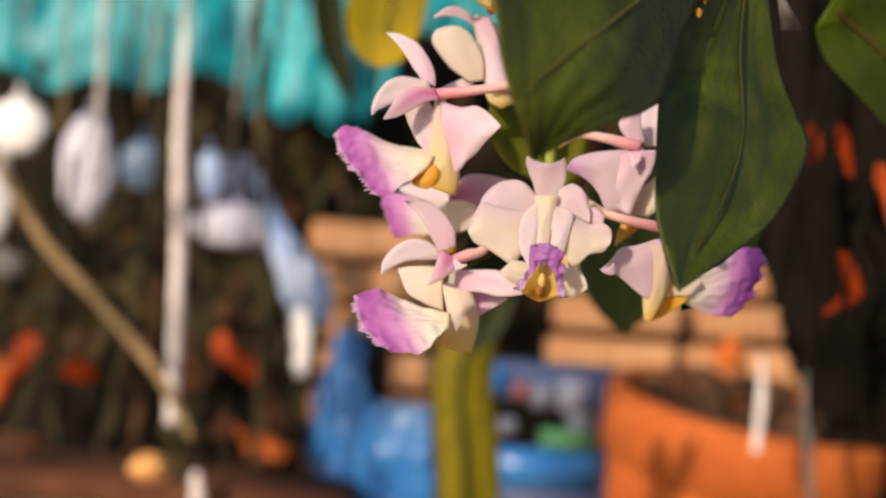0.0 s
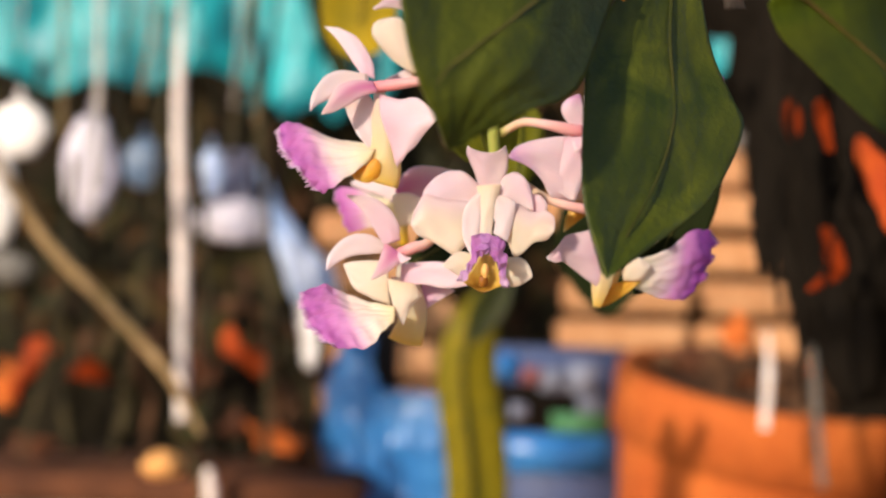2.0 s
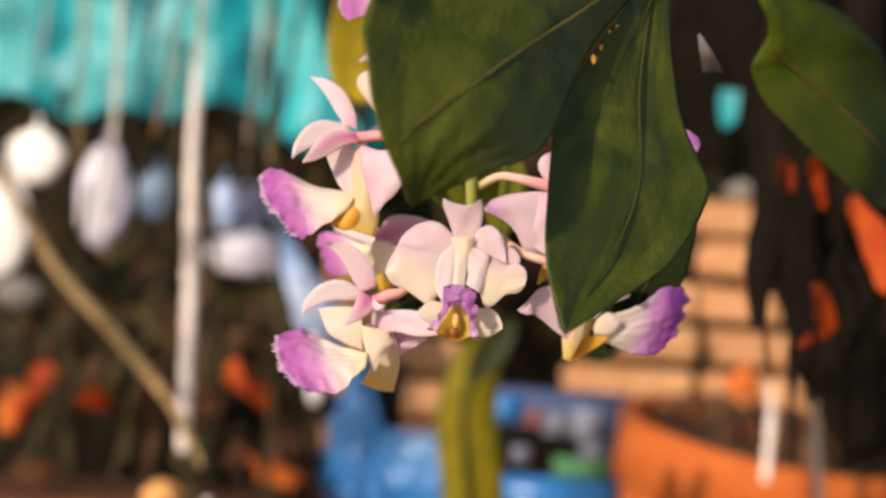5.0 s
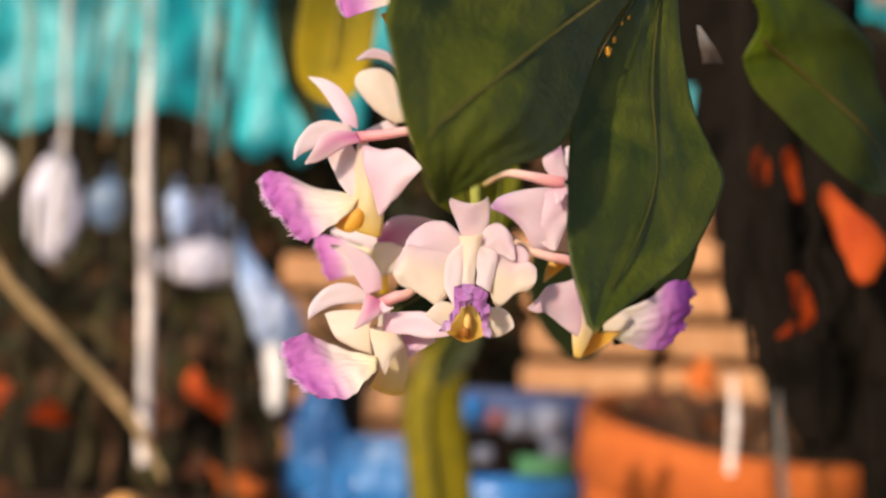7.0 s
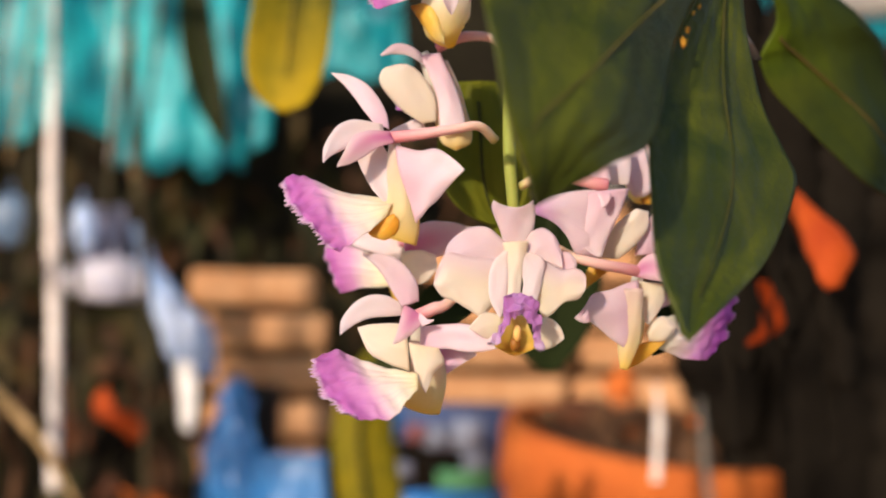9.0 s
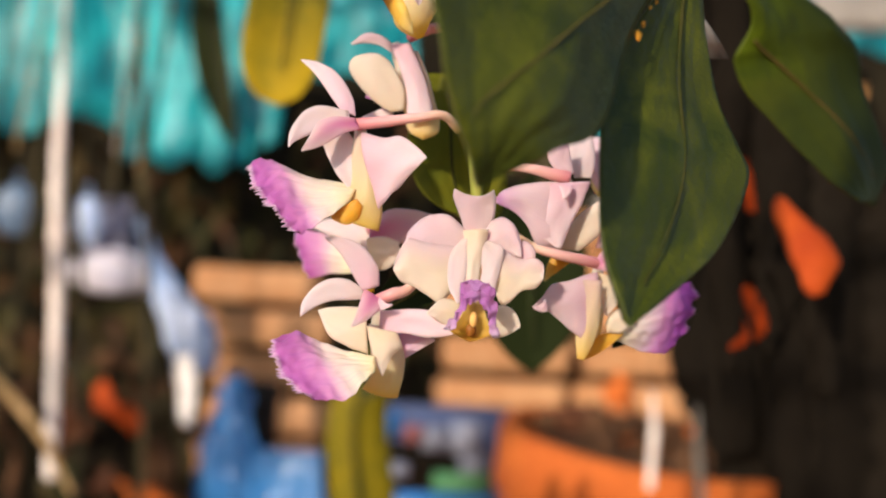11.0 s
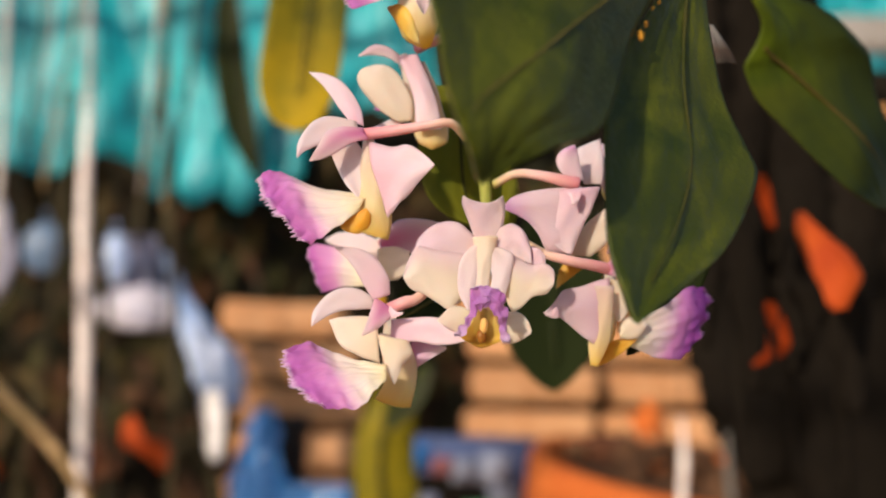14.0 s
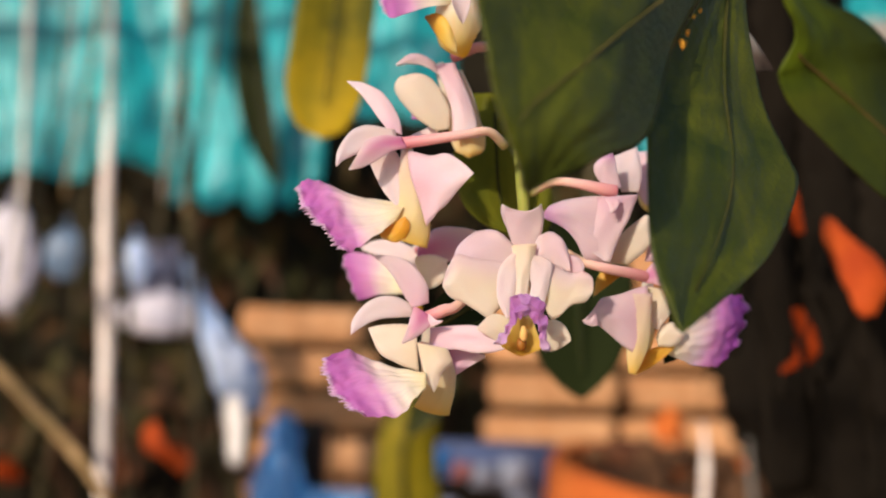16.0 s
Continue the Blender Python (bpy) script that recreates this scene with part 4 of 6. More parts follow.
lump("anther_base", bloom, M_THROAT, (-0.0116, 0.0092, 0.4489), (0.0009, 0.0006, 0.0012), 0.2, 6, "red-brown throat mark", 2)
tube("pedicel", bloom, M_PEDICEL, [(-0.0111, 0.0180, 0.4677), (-0.0103, 0.0230, 0.4704), (-0.0103, 0.0270, 0.4741)], [0.001, 0.0009, 0.0008])

# bloom half hidden behind, below the first
flower("half-hidden white bloom behind others, purple-edged lip", [(-0.0296, 0.0490, 0.4699), (-0.0301, 0.0490, 0.4656), (-0.0304, 0.0500, 0.4605), (-0.0294, 0.0510, 0.4561)], [0.001, 0.0018, 0.0018, 0.001])
wide("dorsal_sepal", [(-0.0298, 0.0300, 0.4669), (-0.0269, 0.0287, 0.4704), (-0.0222, 0.0273, 0.4708), (-0.0165, 0.0260, 0.4695)], [(-0.0293, 0.0300, 0.4641), (-0.0246, 0.0287, 0.4643), (-0.0205, 0.0273, 0.4654), (-0.0165, 0.0260, 0.4680)], skin='star', bulge=0.05)
wide("petal", [(-0.0301, 0.0290, 0.4652), (-0.0273, 0.0265, 0.4655), (-0.0241, 0.0240, 0.4644)], [(-0.0286, 0.0290, 0.4590), (-0.0259, 0.0265, 0.4597), (-0.0239, 0.0240, 0.4618)], skin='cream', bulge=0.05)
wide("petal", [(-0.0292, 0.0465, 0.4682), (-0.0339, 0.0478, 0.4703), (-0.0385, 0.0492, 0.4703), (-0.0414, 0.0505, 0.4690)], [(-0.0300, 0.0465, 0.4637), (-0.0337, 0.0478, 0.4657), (-0.0378, 0.0492, 0.4671), (-0.0410, 0.0505, 0.4683)], skin='white', bulge=0.05)
wide("lip", [(-0.0314, 0.0475, 0.4654), (-0.0355, 0.0489, 0.4660), (-0.0384, 0.0502, 0.4672), (-0.0431, 0.0516, 0.4681), (-0.0452, 0.0530, 0.4673)], [(-0.0318, 0.0475, 0.4597), (-0.0347, 0.0489, 0.4594), (-0.0376, 0.0502, 0.4594), (-0.0399, 0.0516, 0.4586), (-0.0417, 0.0530, 0.4583)], skin='lip', bulge=0.06, fringe=0.0006, nu=30)
tube("pedicel", bloom, M_PEDICEL, [(-0.0297, 0.0450, 0.4681), (-0.0253, 0.0380, 0.4688), (-0.0205, 0.0300, 0.4680), (-0.0140, 0.0240, 0.4668)], [0.0009, 0.0009, 0.0008, 0.0008])

# uppermost bloom
flower("uppermost white bloom with yellow chin and purple lip", [(-0.0232, 0.0200, 0.5179), (-0.0232, 0.0200, 0.5104), (-0.0236, 0.0200, 0.5051), (-0.0222, 0.0220, 0.5018)], [0.0030, 0.0043, 0.0045, 0.0035, 0.0008])
petal("lip", (-0.0250, 0.0160, 0.5110), (-0.0313, 0.0140, 0.5109), (-0.0378, 0.0140, 0.5109), 0.0103, skin='lip', profile='flare', cup=0.14, turn=-12, fringe=0.0009, ruffle=0.03, nu=30)
wide("throat", [(-0.0296, 0.0190, 0.5081), (-0.0273, 0.0170, 0.5081), (-0.0252, 0.0160, 0.5060), (-0.0238, 0.0170, 0.5030)], [(-0.0293, 0.0200, 0.5078), (-0.0278, 0.0190, 0.5050), (-0.0256, 0.0180, 0.5021), (-0.0235, 0.0180, 0.5010)], skin='throat', bulge=0.15)
petal("column_wing", (-0.0239, 0.0090, 0.5132), (-0.0234, 0.0090, 0.5082), (-0.0229, 0.0110, 0.5045), 0.0035, skin='white', profile='lance', cup=0.3)
petal("lateral_sepal", (-0.0220, 0.0180, 0.5109), (-0.0186, 0.0150, 0.5133), (-0.0153, 0.0120, 0.5146), 0.0069, skin='blush', profile='tri', cup=-0.1)
petal("petal", (-0.0256, 0.0160, 0.5165), (-0.0316, 0.0150, 0.5190), (-0.0366, 0.0150, 0.5177), 0.0054, skin='blush', cup=0.1)

# bloom between the uppermost and the first
flower("white bloom seen side on with yellow chin", [(-0.0267, 0.0320, 0.5026), (-0.0241, 0.0310, 0.4969), (-0.0225, 0.0300, 0.4913), (-0.0211, 0.0300, 0.4859)], [0.001, 0.0022, 0.0024, 0.002])
wide("dorsal_sepal", [(-0.0258, 0.0290, 0.5009), (-0.0291, 0.0280, 0.5031), (-0.0322, 0.0270, 0.5032), (-0.0348, 0.0260, 0.5009)], [(-0.0249, 0.0290, 0.4986), (-0.0290, 0.0280, 0.5010), (-0.0319, 0.0270, 0.5013), (-0.0346, 0.0260, 0.5006)], skin='mauve_pale', bulge=0.06)
wide("petal", [(-0.0267, 0.0270, 0.4886), (-0.0301, 0.0267, 0.4905), (-0.0331, 0.0264, 0.4933), (-0.0349, 0.0261, 0.4962), (-0.0339, 0.0258, 0.4984), (-0.0308, 0.0255, 0.4990)], [(-0.0243, 0.0270, 0.4891), (-0.0243, 0.0267, 0.4921), (-0.0255, 0.0264, 0.4952), (-0.0272, 0.0261, 0.4976), (-0.0289, 0.0258, 0.4988), (-0.0306, 0.0255, 0.4990)], skin='cream', bulge=0.07)
wide("petal", [(-0.0275, 0.0260, 0.5009), (-0.0256, 0.0258, 0.4967), (-0.0242, 0.0257, 0.4924), (-0.0238, 0.0255, 0.4869)], [(-0.0239, 0.0260, 0.5015), (-0.0213, 0.0258, 0.4960), (-0.0197, 0.0257, 0.4915), (-0.0189, 0.0255, 0.4873)], skin='blush', bulge=0.12)
wide("chin", [(-0.0262, 0.0280, 0.5004), (-0.0244, 0.0280, 0.4951), (-0.0242, 0.0280, 0.4903), (-0.0240, 0.0280, 0.4871), (-0.0230, 0.0280, 0.4851), (-0.0211, 0.0280, 0.4842)], [(-0.0224, 0.0280, 0.5006), (-0.0199, 0.0280, 0.4953), (-0.0184, 0.0280, 0.4905), (-0.0176, 0.0280, 0.4876), (-0.0179, 0.0280, 0.4854), (-0.0202, 0.0280, 0.4841)], skin='chin', bulge=0.16, bow=0.04)
wide("petal_tip", [(-0.0271, 0.0290, 0.4904), (-0.0291, 0.0293, 0.4894), (-0.0318, 0.0297, 0.4881), (-0.0333, 0.0300, 0.4870)], [(-0.0262, 0.0290, 0.4881), (-0.0285, 0.0293, 0.4873), (-0.0312, 0.0297, 0.4868), (-0.0332, 0.0300, 0.4868)], skin='white', bulge=0.05)
petal("lip", (-0.0247, 0.0320, 0.4921), (-0.0280, 0.0330, 0.4933), (-0.0313, 0.0340, 0.4945), 0.0050, skin='lip', profile='flare', cup=0.2, fringe=0.0004)
tube("pedicel", bloom, M_PEDICEL, [(-0.0241, 0.0300, 0.5035), (-0.0194, 0.0270, 0.5049), (-0.0141, 0.0250, 0.5041), (-0.0108, 0.0250, 0.5005)], [0.0010, 0.0010, 0.0008, 0.0008])

# upper bloom on the far side, half under the leaves
flower("pale pink bloom half hidden under dark leaves", [(0.0064, 0.0270, 0.4778), (0.0059, 0.0270, 0.4736), (0.0053, 0.0270, 0.4693), (0.0053, 0.0280, 0.4656)], [0.001, 0.0018, 0.002, 0.001])
wide("lateral_sepal", [(0.0063, 0.0205, 0.4764), (0.0018, 0.0196, 0.4762), (-0.0028, 0.0188, 0.4754), (-0.0063, 0.0179, 0.4740), (-0.0078, 0.0170, 0.4721)], [(0.0049, 0.0205, 0.4645), (0.0007, 0.0196, 0.4646), (-0.0016, 0.0188, 0.4680), (-0.0042, 0.0179, 0.4703), (-0.0076, 0.0170, 0.4716)], skin='flushed', bulge=0.05)
wide("petal", [(0.0023, 0.0195, 0.4759), (0.0008, 0.0195, 0.4713), (0.0000, 0.0195, 0.4672), (0.0039, 0.0195, 0.4643)], [(0.0098, 0.0195, 0.4767), (0.0083, 0.0195, 0.4728), (0.0066, 0.0195, 0.4691), (0.0048, 0.0195, 0.4643)], skin='blush', bulge=0.05)
wide("petal", [(0.0049, 0.0235, 0.4646), (0.0060, 0.0230, 0.4680), (0.0083, 0.0225, 0.4709), (0.0115, 0.0220, 0.4734)], [(0.0086, 0.0235, 0.4643), (0.0118, 0.0230, 0.4670), (0.0137, 0.0225, 0.4699), (0.0138, 0.0220, 0.4729)], skin='cream', bulge=0.06)
wide("petal", [(0.0046, 0.0215, 0.4773), (0.0025, 0.0211, 0.4796), (0.0018, 0.0207, 0.4816), (0.0027, 0.0204, 0.4832), (0.0049, 0.0200, 0.4842)], [(0.0070, 0.0215, 0.4782), (0.0063, 0.0211, 0.4804), (0.0059, 0.0207, 0.4820), (0.0055, 0.0204, 0.4833), (0.0051, 0.0200, 0.4842)], skin='flushed', bulge=0.08)
wide("petal", [(0.0076, 0.0255, 0.4780), (0.0065, 0.0257, 0.4816), (0.0063, 0.0260, 0.4848)], [(0.0108, 0.0255, 0.4781), (0.0114, 0.0257, 0.4820), (0.0105, 0.0260, 0.4867)], skin='white', bulge=0.05)
wide("petal_tip", [(0.0035, 0.0180, 0.4755), (0.0041, 0.0173, 0.4742), (0.0042, 0.0165, 0.4729)], [(0.0062, 0.0180, 0.4756), (0.0057, 0.0173, 0.4740), (0.0046, 0.0165, 0.4729)], skin='blush', bulge=0.08)
wide("chin", [(0.0089, 0.0285, 0.4633), (0.0048, 0.0285, 0.4600), (0.0032, 0.0285, 0.4587)], [(0.0057, 0.0285, 0.4655), (0.0037, 0.0285, 0.4621), (0.0031, 0.0285, 0.4591)], skin='throat', bulge=0.1)
tube("pedicel", bloom, M_PEDICEL, [(0.0057, 0.0205, 0.4772), (0.0034, 0.0200, 0.4775), (-0.0012, 0.0200, 0.4784), (-0.0055, 0.0220, 0.4789), (-0.0094, 0.0240, 0.4770)], [0.0013, 0.0012, 0.0009, 0.0008, 0.0008])

# small bloom behind the second leaf
flower("small bloom tucked behind leaf, yellow-brown chin", [(0.0137, 0.0340, 0.4869), (0.0145, 0.0340, 0.4825), (0.0148, 0.0340, 0.4780), (0.0161, 0.0350, 0.4762)], [0.0019, 0.0028, 0.0025, 0.0008])
wide("petal", [(0.0101, 0.0310, 0.4856), (0.0119, 0.0310, 0.4868), (0.0146, 0.0310, 0.4872)], [(0.0112, 0.0310, 0.4793), (0.0136, 0.0310, 0.4765), (0.0168, 0.0310, 0.4777)], skin='blush', bulge=0.06)
wide("chin", [(0.0144, 0.0325, 0.4765), (0.0164, 0.0325, 0.4774), (0.0196, 0.0325, 0.4791)], [(0.0151, 0.0325, 0.4754), (0.0176, 0.0325, 0.4756), (0.0201, 0.0325, 0.4776)], skin='throat', bulge=0.1)
petal("petal", (0.0156, 0.0330, 0.4857), (0.0222, 0.0330, 0.4870), (0.0288, 0.0330, 0.4873), 0.0065, skin='white', profile='lance')
wide("lip", [(0.0296, 0.0300, 0.4911), (0.0292, 0.0300, 0.4895), (0.0297, 0.0300, 0.4873), (0.0311, 0.0300, 0.4855)], [(0.0311, 0.0300, 0.4911), (0.0330, 0.0300, 0.4897), (0.0333, 0.0300, 0.4881), (0.0322, 0.0300, 0.4857)], skin='rim', bulge=0.05, fringe=0.0007, ruffle=0.03, nu=30)

# lower bloom with its lip pointing to the other side
flower("cream bloom with dark violet fringed lip", [(0.0131, 0.0280, 0.4618), (0.0127, 0.0275, 0.4560), (0.0121, 0.0275, 0.4508), (0.0116, 0.0290, 0.4464)], [0.001, 0.0018, 0.002, 0.001])
wide("dorsal_sepal", [(0.0119, 0.0250, 0.4652), (0.0129, 0.0240, 0.4693), (0.0147, 0.0230, 0.4725), (0.0177, 0.0220, 0.4743)], [(0.0154, 0.0250, 0.4654), (0.0164, 0.0240, 0.4681), (0.0173, 0.0230, 0.4711), (0.0178, 0.0220, 0.4741)], skin='blush', bulge=0.06)
wide("petal", [(0.0160, 0.0265, 0.4672), (0.0178, 0.0260, 0.4685), (0.0195, 0.0255, 0.4679)], [(0.0165, 0.0265, 0.4650), (0.0181, 0.0260, 0.4648), (0.0197, 0.0255, 0.4657)], skin='mauve', bulge=0.05)
wide("petal_tip", [(0.0165, 0.0262, 0.4573), (0.0189, 0.0260, 0.4602), (0.0201, 0.0258, 0.4608)], [(0.0172, 0.0262, 0.4558), (0.0203, 0.0260, 0.4571), (0.0211, 0.0258, 0.4576)], skin='blush', bulge=0.06)
wide("petal_tip", [(0.0216, 0.0270, 0.4626), (0.0229, 0.0269, 0.4635), (0.0237, 0.0268, 0.4641)], [(0.0219, 0.0270, 0.4620), (0.0233, 0.0269, 0.4627), (0.0243, 0.0268, 0.4629)], skin='blush', bulge=0.06)
wide("petal", [(0.0113, 0.0225, 0.4626), (0.0130, 0.0216, 0.4648), (0.0154, 0.0207, 0.4653), (0.0177, 0.0199, 0.4635), (0.0185, 0.0190, 0.4606)], [(0.0113, 0.0225, 0.4612), (0.0136, 0.0216, 0.4607), (0.0159, 0.0207, 0.4602), (0.0178, 0.0199, 0.4593), (0.0186, 0.0190, 0.4598)], skin='star', bulge=0.06)
wide("lateral_sepal", [(0.0120, 0.0225, 0.4606), (0.0079, 0.0211, 0.4591), (0.0037, 0.0197, 0.4579), (0.0017, 0.0184, 0.4556), (-0.0002, 0.0170, 0.4537)], [(0.0109, 0.0225, 0.4477), (0.0081, 0.0211, 0.4492), (0.0048, 0.0197, 0.4517), (0.0024, 0.0184, 0.4531), (0.0000, 0.0170, 0.4533)], skin='blush', bulge=0.05, ruffle=0.01)
wide("petal_tip", [(0.0020, 0.0175, 0.4551), (0.0010, 0.0170, 0.4538), (-0.0004, 0.0165, 0.4537)], [(0.0025, 0.0175, 0.4529), (0.0014, 0.0170, 0.4527), (-0.0000, 0.0165, 0.4532)], skin='blush', bulge=0.05)
wide("column_wing", [(0.0122, 0.0235, 0.4605), (0.0129, 0.0240, 0.4563), (0.0139, 0.0245, 0.4529)], [(0.0173, 0.0235, 0.4601), (0.0170, 0.0240, 0.4565), (0.0144, 0.0245, 0.4527)], skin='cream', bulge=0.08)
wide("chin", [(0.0092, 0.0215, 0.4590), (0.0089, 0.0218, 0.4535), (0.0084, 0.0222, 0.4485), (0.0088, 0.0225, 0.4448)], [(0.0128, 0.0215, 0.4591), (0.0126, 0.0218, 0.4536), (0.0123, 0.0222, 0.4494), (0.0102, 0.0225, 0.4445)], skin='chin', bulge=0.14)
wide("throat", [(0.0141, 0.0250, 0.4513), (0.0153, 0.0252, 0.4535), (0.0173, 0.0253, 0.4543), (0.0192, 0.0255, 0.4532)], [(0.0146, 0.0250, 0.4497), (0.0169, 0.0252, 0.4498), (0.0185, 0.0253, 0.4505), (0.0197, 0.0255, 0.4520)], skin='cream', bulge=0.15)
wide("throat", [(0.0104, 0.0250, 0.4445), (0.0127, 0.0253, 0.4456), (0.0154, 0.0257, 0.4475), (0.0177, 0.0260, 0.4494)], [(0.0112, 0.0250, 0.4468), (0.0130, 0.0253, 0.4491), (0.0154, 0.0257, 0.4498), (0.0179, 0.0260, 0.4499)], skin='amber', bulge=0.08)
wide("lip", [(0.0153, 0.0255, 0.4534), (0.0220, 0.0275, 0.4555), (0.0264, 0.0295, 0.4586), (0.0294, 0.0315, 0.4603), (0.0324, 0.0335, 0.4600)], [(0.0163, 0.0265, 0.4487), (0.0195, 0.0279, 0.4475), (0.0233, 0.0292, 0.4464), (0.0270, 0.0306, 0.4466), (0.0287, 0.0320, 0.4480)], skin='violet', bulge=0.07, fringe=0.001, crumple=0.0006, ruffle=0.012, bow=0.1, nu=30)
tube("pedicel", bloom, M_PEDICEL, [(0.0127, 0.0235, 0.4621), (0.0088, 0.0210, 0.4626), (0.0037, 0.0195, 0.4633), (-0.0006, 0.0210, 0.4647), (-0.0058, 0.0240, 0.4681)], [0.0011, 0.001, 0.0009, 0.0008, 0.0008])

# flower stem, with the leaves above it
tube("flower_stem", plant, M_STEM, [(-0.0100, 0.0260, 0.5293), (-0.0103, 0.0260, 0.5095), (-0.0113, 0.0240, 0.4874), (-0.0106, 0.0230, 0.4746), (-0.0093, 0.0240, 0.4663), (-0.0066, 0.0280, 0.4562)], [0.0015, 0.0013, 0.0012, 0.0011, 0.0009, 0.0004], label="green flower stem")


def leaf(mat, base, mid, tip, width, label, vein=True, **k):
    ob = blade("leaf", plant, mat, base, mid, tip, width, nu=28, nv=16, thick=0.0009, label=label, **k)
    if vein:
        b, m, t = Vector(base), Vector(mid), Vector(tip)
        c = 2 * m - (b + t) / 2
        pts = []
        for i in range(7):
            u = 0.05 + 0.9 * i / 6
            tan = ((1 - u) * (c - b) + u * (t - c)).normalized()
            f = Matrix.Rotation(radians(k.get("turn", 0.0)), 3, tan) @ (FACE - tan * FACE.dot(tan)).normalized()
            dip = k.get("fold", 0.0) * width * 0.5 * PROFILES[k["profile"]](u)
            pts.append((1 - u) ** 2 * b + 2 * u * (1 - u) * c + u * u * t - f * (dip - 0.0001))
        tube("midrib", ob, M_VEIN, pts, [0.0004, 0.00035, 0.0003, 0.0002], 30, 8)
    return ob


def broad_leaf(mat, left, right, label, bulge, seed, rib, stand, rib_mat=M_VEIN, proud=0.0003, thick=0.00034):
    ob = loft("leaf", plant, mat, left, right, bulge, 0.006, 0.0, 0.0, 0.0009, 40, 32, seed, 2.0, label, crease=(rib, stand))
    n1 = 33
    pts = [ob.data.vertices[round(u * 40) * n1 + round(across(rib, round(u * 40) / 40) * 32)].co.copy() for u in [rib[0][0] + (rib[-1][0] - rib[0][0]) * k / 8 for k in range(9)]]
    soft = [pts[0]] + [(a + b * 2 + c) / 4 for a, b, c in zip(pts, pts[1:], pts[2:])] + [pts[-1]]
    tube("midrib", ob, rib_mat, [p + Vector((0, -proud, 0)) for p in soft], [thick, thick * 0.8, thick * 0.4], 40, 8, 0.4)
    return ob


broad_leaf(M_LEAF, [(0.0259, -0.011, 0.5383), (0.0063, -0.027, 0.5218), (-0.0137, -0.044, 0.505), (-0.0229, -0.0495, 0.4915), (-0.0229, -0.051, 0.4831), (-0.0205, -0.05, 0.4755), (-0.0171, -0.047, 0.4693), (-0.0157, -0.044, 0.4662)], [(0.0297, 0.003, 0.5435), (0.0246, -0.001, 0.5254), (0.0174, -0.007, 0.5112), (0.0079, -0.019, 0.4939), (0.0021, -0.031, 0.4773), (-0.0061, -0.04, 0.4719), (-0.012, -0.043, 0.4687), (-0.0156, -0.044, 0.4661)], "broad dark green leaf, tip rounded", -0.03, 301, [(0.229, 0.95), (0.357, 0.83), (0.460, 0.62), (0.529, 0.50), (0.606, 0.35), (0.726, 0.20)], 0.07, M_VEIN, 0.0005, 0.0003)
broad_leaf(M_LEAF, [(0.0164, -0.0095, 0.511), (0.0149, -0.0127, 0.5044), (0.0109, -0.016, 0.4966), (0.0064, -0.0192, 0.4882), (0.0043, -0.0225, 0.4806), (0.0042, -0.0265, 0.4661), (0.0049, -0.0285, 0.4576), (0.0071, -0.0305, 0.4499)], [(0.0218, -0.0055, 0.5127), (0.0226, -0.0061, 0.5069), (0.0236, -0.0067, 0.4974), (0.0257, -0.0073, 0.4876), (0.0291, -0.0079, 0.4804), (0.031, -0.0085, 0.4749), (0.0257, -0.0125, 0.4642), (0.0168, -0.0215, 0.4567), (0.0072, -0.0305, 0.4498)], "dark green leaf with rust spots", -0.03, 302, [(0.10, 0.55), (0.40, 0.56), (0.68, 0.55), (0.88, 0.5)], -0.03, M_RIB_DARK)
broad_leaf(M_LEAF_LIT, [(0.0459, 0.06, 0.5395), (0.0495, 0.0614, 0.5286), (0.0526, 0.0628, 0.5234), (0.053, 0.0642, 0.5187), (0.0507, 0.0656, 0.5132), (0.051, 0.067, 0.5109), (0.0539, 0.0684, 0.5056), (0.0609, 0.0698, 0.4997), (0.0682, 0.0712, 0.4932), (0.0752, 0.0726, 0.4873), (0.0824, 0.074, 0.4832)], [(0.054, 0.07, 0.546), (0.0612, 0.0716, 0.5323), (0.0684, 0.0732, 0.5292), (0.0743, 0.0748, 0.5252), (0.0789, 0.0764, 0.5219), (0.0822, 0.078, 0.519), (0.0847, 0.0796, 0.5114), (0.0883, 0.0812, 0.5052), (0.0922, 0.0828, 0.4975), (0.0934, 0.0844, 0.491), (0.0911, 0.086, 0.4836)], "green leaf, sunlit side and shaded tip painted in", 0.02, 303, [(0.34, 0.06), (0.4, 0.2), (0.5, 0.3), (0.6, 0.44), (0.7, 0.56), (0.8, 0.68), (0.9, 0.75)], -0.06, M_RIB_BROWN, 0.0004, 0.00045)
broad_leaf(M_LEAF_OLIVE, [(-0.0201, 0.0440, 0.5002), (-0.0227, 0.0440, 0.4898), (-0.0222, 0.0440, 0.4806), (-0.0173, 0.0440, 0.4742), (-0.0103, 0.0440, 0.4717)], [(-0.0109, 0.0460, 0.5010), (-0.0066, 0.0460, 0.4907), (-0.0058, 0.0460, 0.4815), (-0.0068, 0.0460, 0.4757), (-0.0098, 0.0460, 0.4718)], "yellow-green leaf behind the blooms", 0.03, 305, [(0.1, 0.5), (0.5, 0.5), (0.9, 0.5)], -0.03, M_RIB_DARK)
